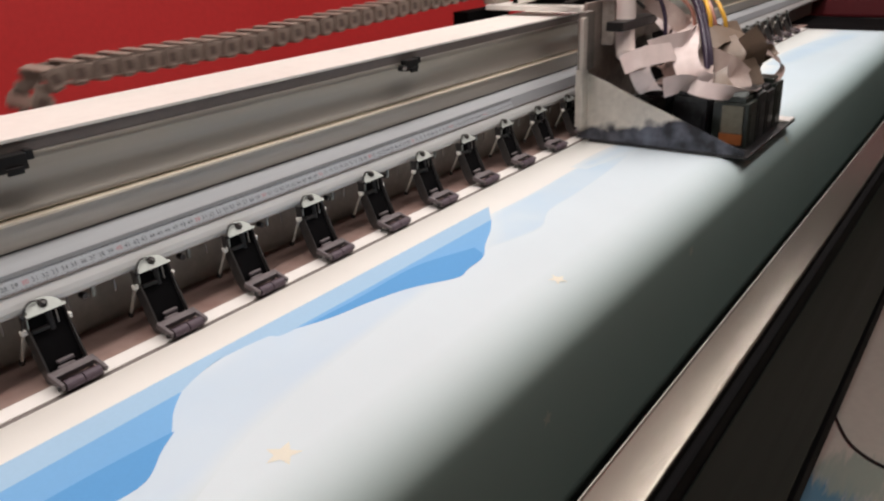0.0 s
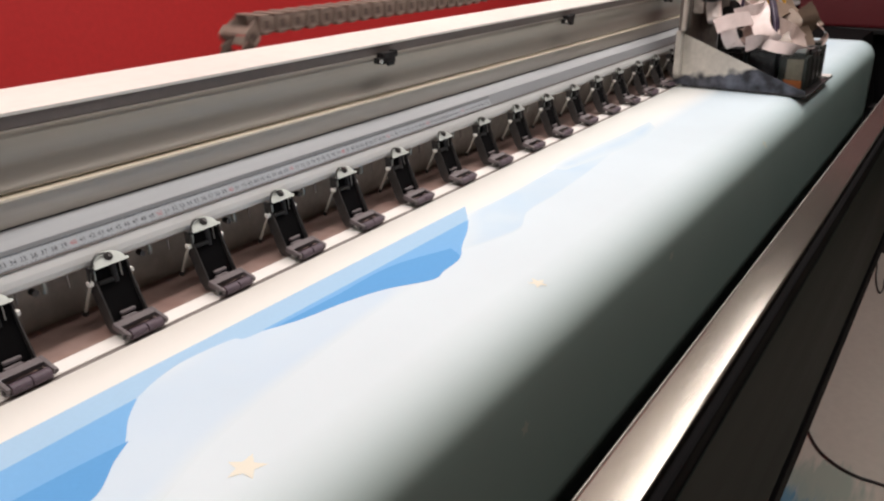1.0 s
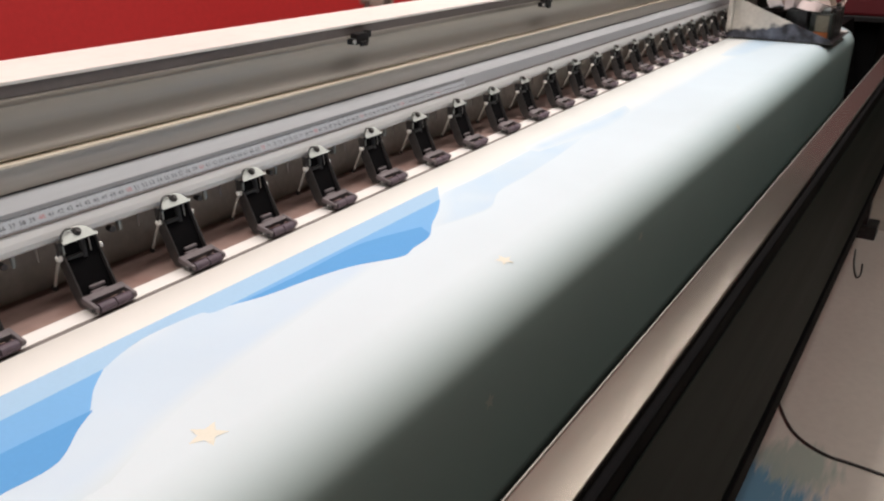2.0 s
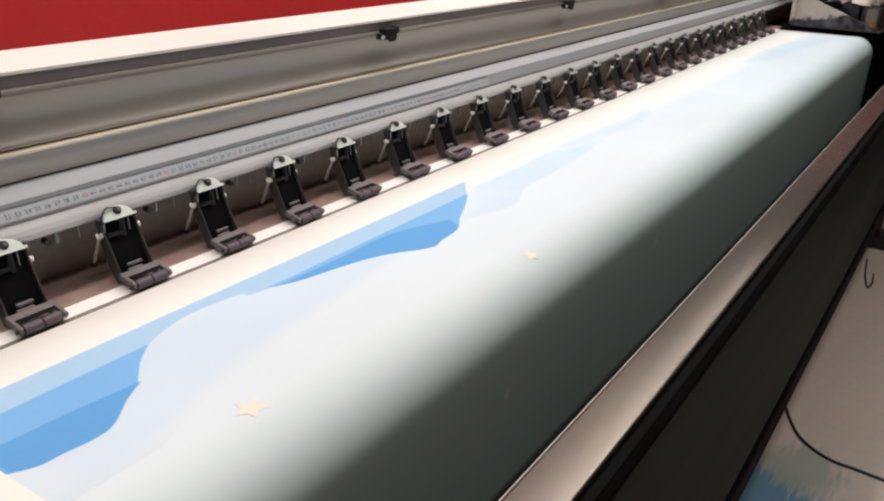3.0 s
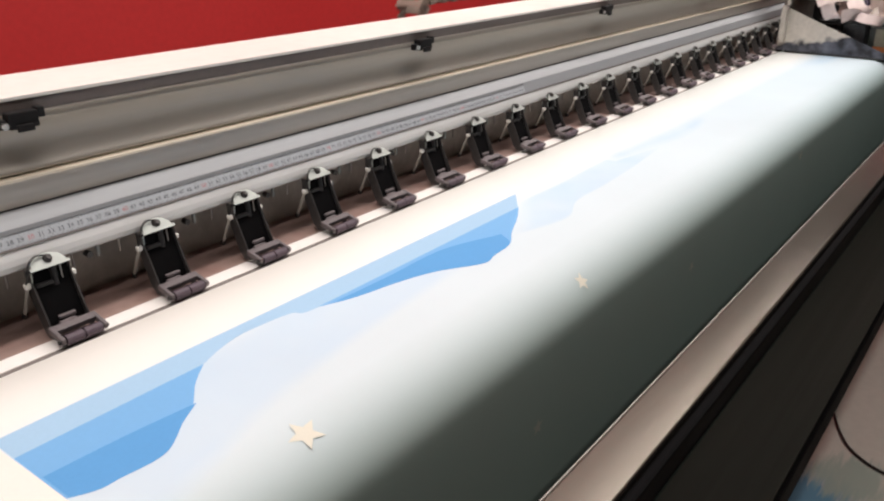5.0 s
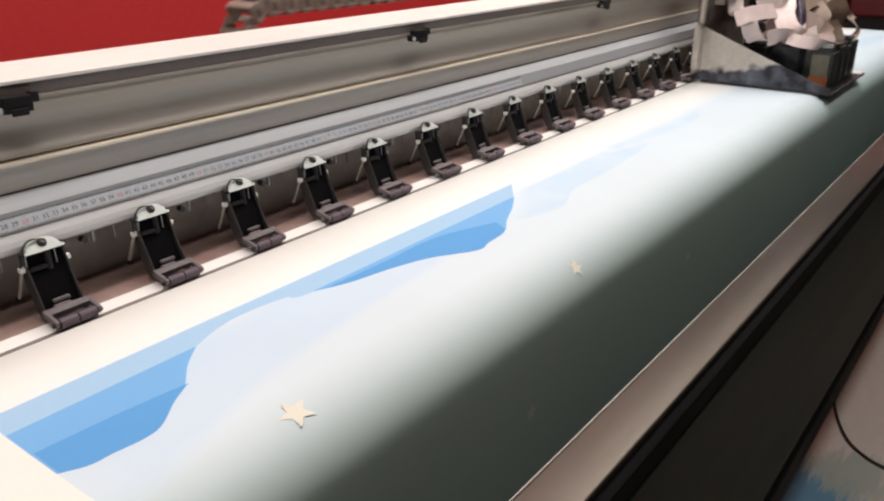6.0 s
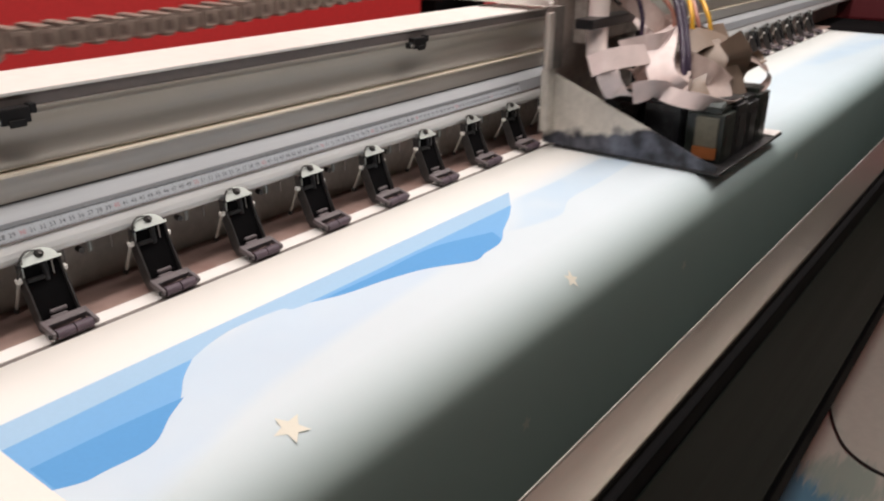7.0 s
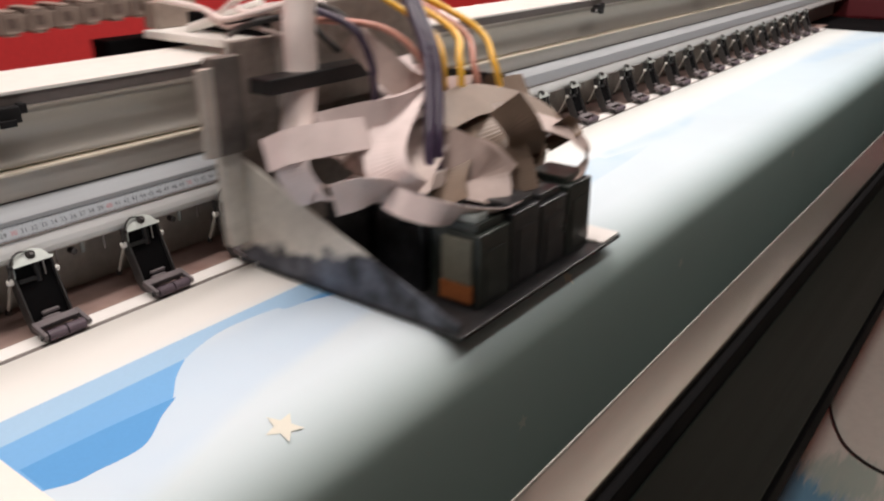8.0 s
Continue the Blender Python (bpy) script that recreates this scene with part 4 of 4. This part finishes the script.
# ---- the cable chain behind the beam ----
chain = tagged(new("cable_chain"), "dusty brown plastic cable chain behind the beam", "cable chain")
LINK, CHAIN_R, CHAIN_Y, CHAIN_Z = 0.0335, 0.036, 0.285, 1.142
LINKS = []


def chain_links():
    first = part("chain_link", box(-0.011, 0.003, -0.0285, 0.0285, -0.0145, -0.0119, 0.001), CHAIN_BAR, chain, "dusty brown chain link")
    bars = [part("crossbar", box(-0.011, 0.003, -0.0285, 0.0285, 0.0119, 0.0145, 0.001), CHAIN_BAR, first)]
    for q in (-1, 1):
        bm = box(-0.0150, 0.0075, q * 0.026 - 0.0022, q * 0.026 + 0.0022, -0.0117, 0.0117, 0.0015)
        box(0.0060, 0.0190, q * 0.0225 - 0.0022, q * 0.0225 + 0.0022, -0.0095, 0.0095, 0.0015, bm)
        bars.append(part("link_side", bm, CHAIN, first))
        bars.append(part("link_window", box(-0.0085, 0.0025, q * 0.0282 - 0.0004, q * 0.0282 + 0.0004, -0.0054, 0.0060, 0.0003), CHAIN_DARK, first, "dark square window in the link"))
        bars.append(part("link_clip", box(-0.010, 0.0035, q * 0.0284 - 0.0006, q * 0.0284 + 0.0006, -0.0112, -0.0084, 0.0003), CHAIN_BAR, first))
    LINKS.append(first)
    for i in range(1, 70):
        k = again(first, chain, Matrix())
        tagged(k, "dusty brown chain link")
        for b in bars:
            again(b, k, Matrix())
        LINKS.append(k)


chain_links()
part("chain_tray", prism([(0.25, 1.046), (0.25, 1.075), (0.252, 1.075), (0.252, 1.048), (0.318, 1.048), (0.318, 1.075), (0.32, 1.075), (0.32, 1.046)], -0.95, 3.4), ALU_DULL, printer, "metal tray that carries the cable chain")
part("tray_bracket", box(-0.9, 3.35, 0.2025, 0.2495, 1.04, 1.07), ALU_DULL, printer)

# ---- on the floor ----
offcut = bmesh.new()
box(1.45, 3.75, -0.98, -0.30, 0.0005, 0.0022, 0.0, offcut)
tagged(part("printed_sheet", offcut, OFFCUT), "pale printed offcut with blue brushwork on the floor", "printed sheet")
tagged(part("floor_cable", tube([(2.60, -0.33, 0.006), (2.25, -0.393, 0.006), (2.13, -0.421, 0.006), (2.01, -0.474, 0.006), (1.955, -0.525, 0.006), (1.928, -0.585, 0.006), (1.925, -0.66, 0.006), (1.90, -0.95, 0.006)], 0.0040), CABLE, smooth=True), "thin black cable lying on the printed sheet", "cable")
tagged(part("string_curl", tube([(3.45, -0.448, 0.005), (3.30, -0.462, 0.005), (3.20, -0.478, 0.005), (3.15, -0.492, 0.005), (3.20, -0.499, 0.005), (3.30, -0.492, 0.005)], 0.0032), CABLE, smooth=True), "curled end of dark string on the floor", "string")

# ---- what moves ----


def carriage_x(t):
    """The side plate's place along the beam: away, a turn beyond the film's end, and back."""
    rows = [(0, 1.350), (0.5, 1.662), (1, 2.012), (1.5, 2.360), (2.0, 2.705), (2.4, 2.980), (2.7, 3.175), (2.95, 3.315), (3.2, 3.395), (3.45, 3.405), (3.7, 3.360), (4.0, 3.226), (4.25, 3.068), (4.5, 2.898), (5.0, 2.560), (5.5, 2.220), (6, 1.878), (6.5, 1.524), (7, 1.194), (7.5, 0.854), (8.0, 0.530)]
    p = [(2 * rows[0][0] - rows[1][0], 2 * rows[0][1] - rows[1][1]), *rows, (2 * rows[-1][0] - rows[-2][0], 2 * rows[-1][1] - rows[-2][1])]
    for a, b, c, d in zip(p, p[1:], p[2:], p[3:]):
        if b[0] <= t <= c[0] + 1e-6:
            h, u = c[0] - b[0], (t - b[0]) / (c[0] - b[0])
            m0, m1 = (c[1] - a[1]) / (c[0] - a[0]) * h, (d[1] - b[1]) / (d[0] - b[0]) * h
            return (2 * u ** 3 - 3 * u * u + 1) * b[1] + (u ** 3 - 2 * u * u + u) * m0 + (3 * u * u - 2 * u ** 3) * c[1] + (u ** 3 - u * u) * m1
    return rows[-1][1]


def link_pose(i, t):
    """A link on the upper run, in the bend, or on the lower run of the chain."""
    x = carriage_x(t)
    start, bend = x + 0.10, 0.5 * x - 0.205 + 0.08 * max(0, x - 1.4) + CHAIN_R
    run, s = start - bend, 0.017 + LINK * i
    if s <= run:
        lift = 0.028 * max(0, 1 - s / 0.65)
        return pose(start - s, CHAIN_Y, CHAIN_Z + lift)
    a = (s - run) / CHAIN_R
    if a < math.pi:
        return pose(bend - CHAIN_R * math.sin(a), CHAIN_Y, CHAIN_Z - CHAIN_R + CHAIN_R * math.cos(a), 0, -math.degrees(a))
    return pose(bend + (s - run - math.pi * CHAIN_R), CHAIN_Y, CHAIN_Z - 2 * CHAIN_R, 0, -180)


FEED = ((0, 0), (2.85, 0), (3.0, 0.24), (3.1, 0.57), (3.2, 0.90), (3.35, 1), (8, 1))
ADVANCE = 0.037


def motions():
    times = [k / 10 for k in range(81)]
    walk(carriage, [(t, pose(carriage_x(t), 0, 0.9035)) for t in times])
    for i, link in enumerate(LINKS):
        walk(link, [(t, link_pose(i, t)) for t in times])
    for ob in MOVING_INK:
        walk(ob, [(t, pose(0, ADVANCE * (1 - f), 0)) for t, f in FEED])
    for ob, x, s in STARS:
        rows = []
        for t, f in FEED:
            y, z, a = on_film(s - ADVANCE * (1 - f), 0.0003)
            rows.append((t, pose(x, y, z, math.degrees(a))))
        walk(ob, rows)


motions()
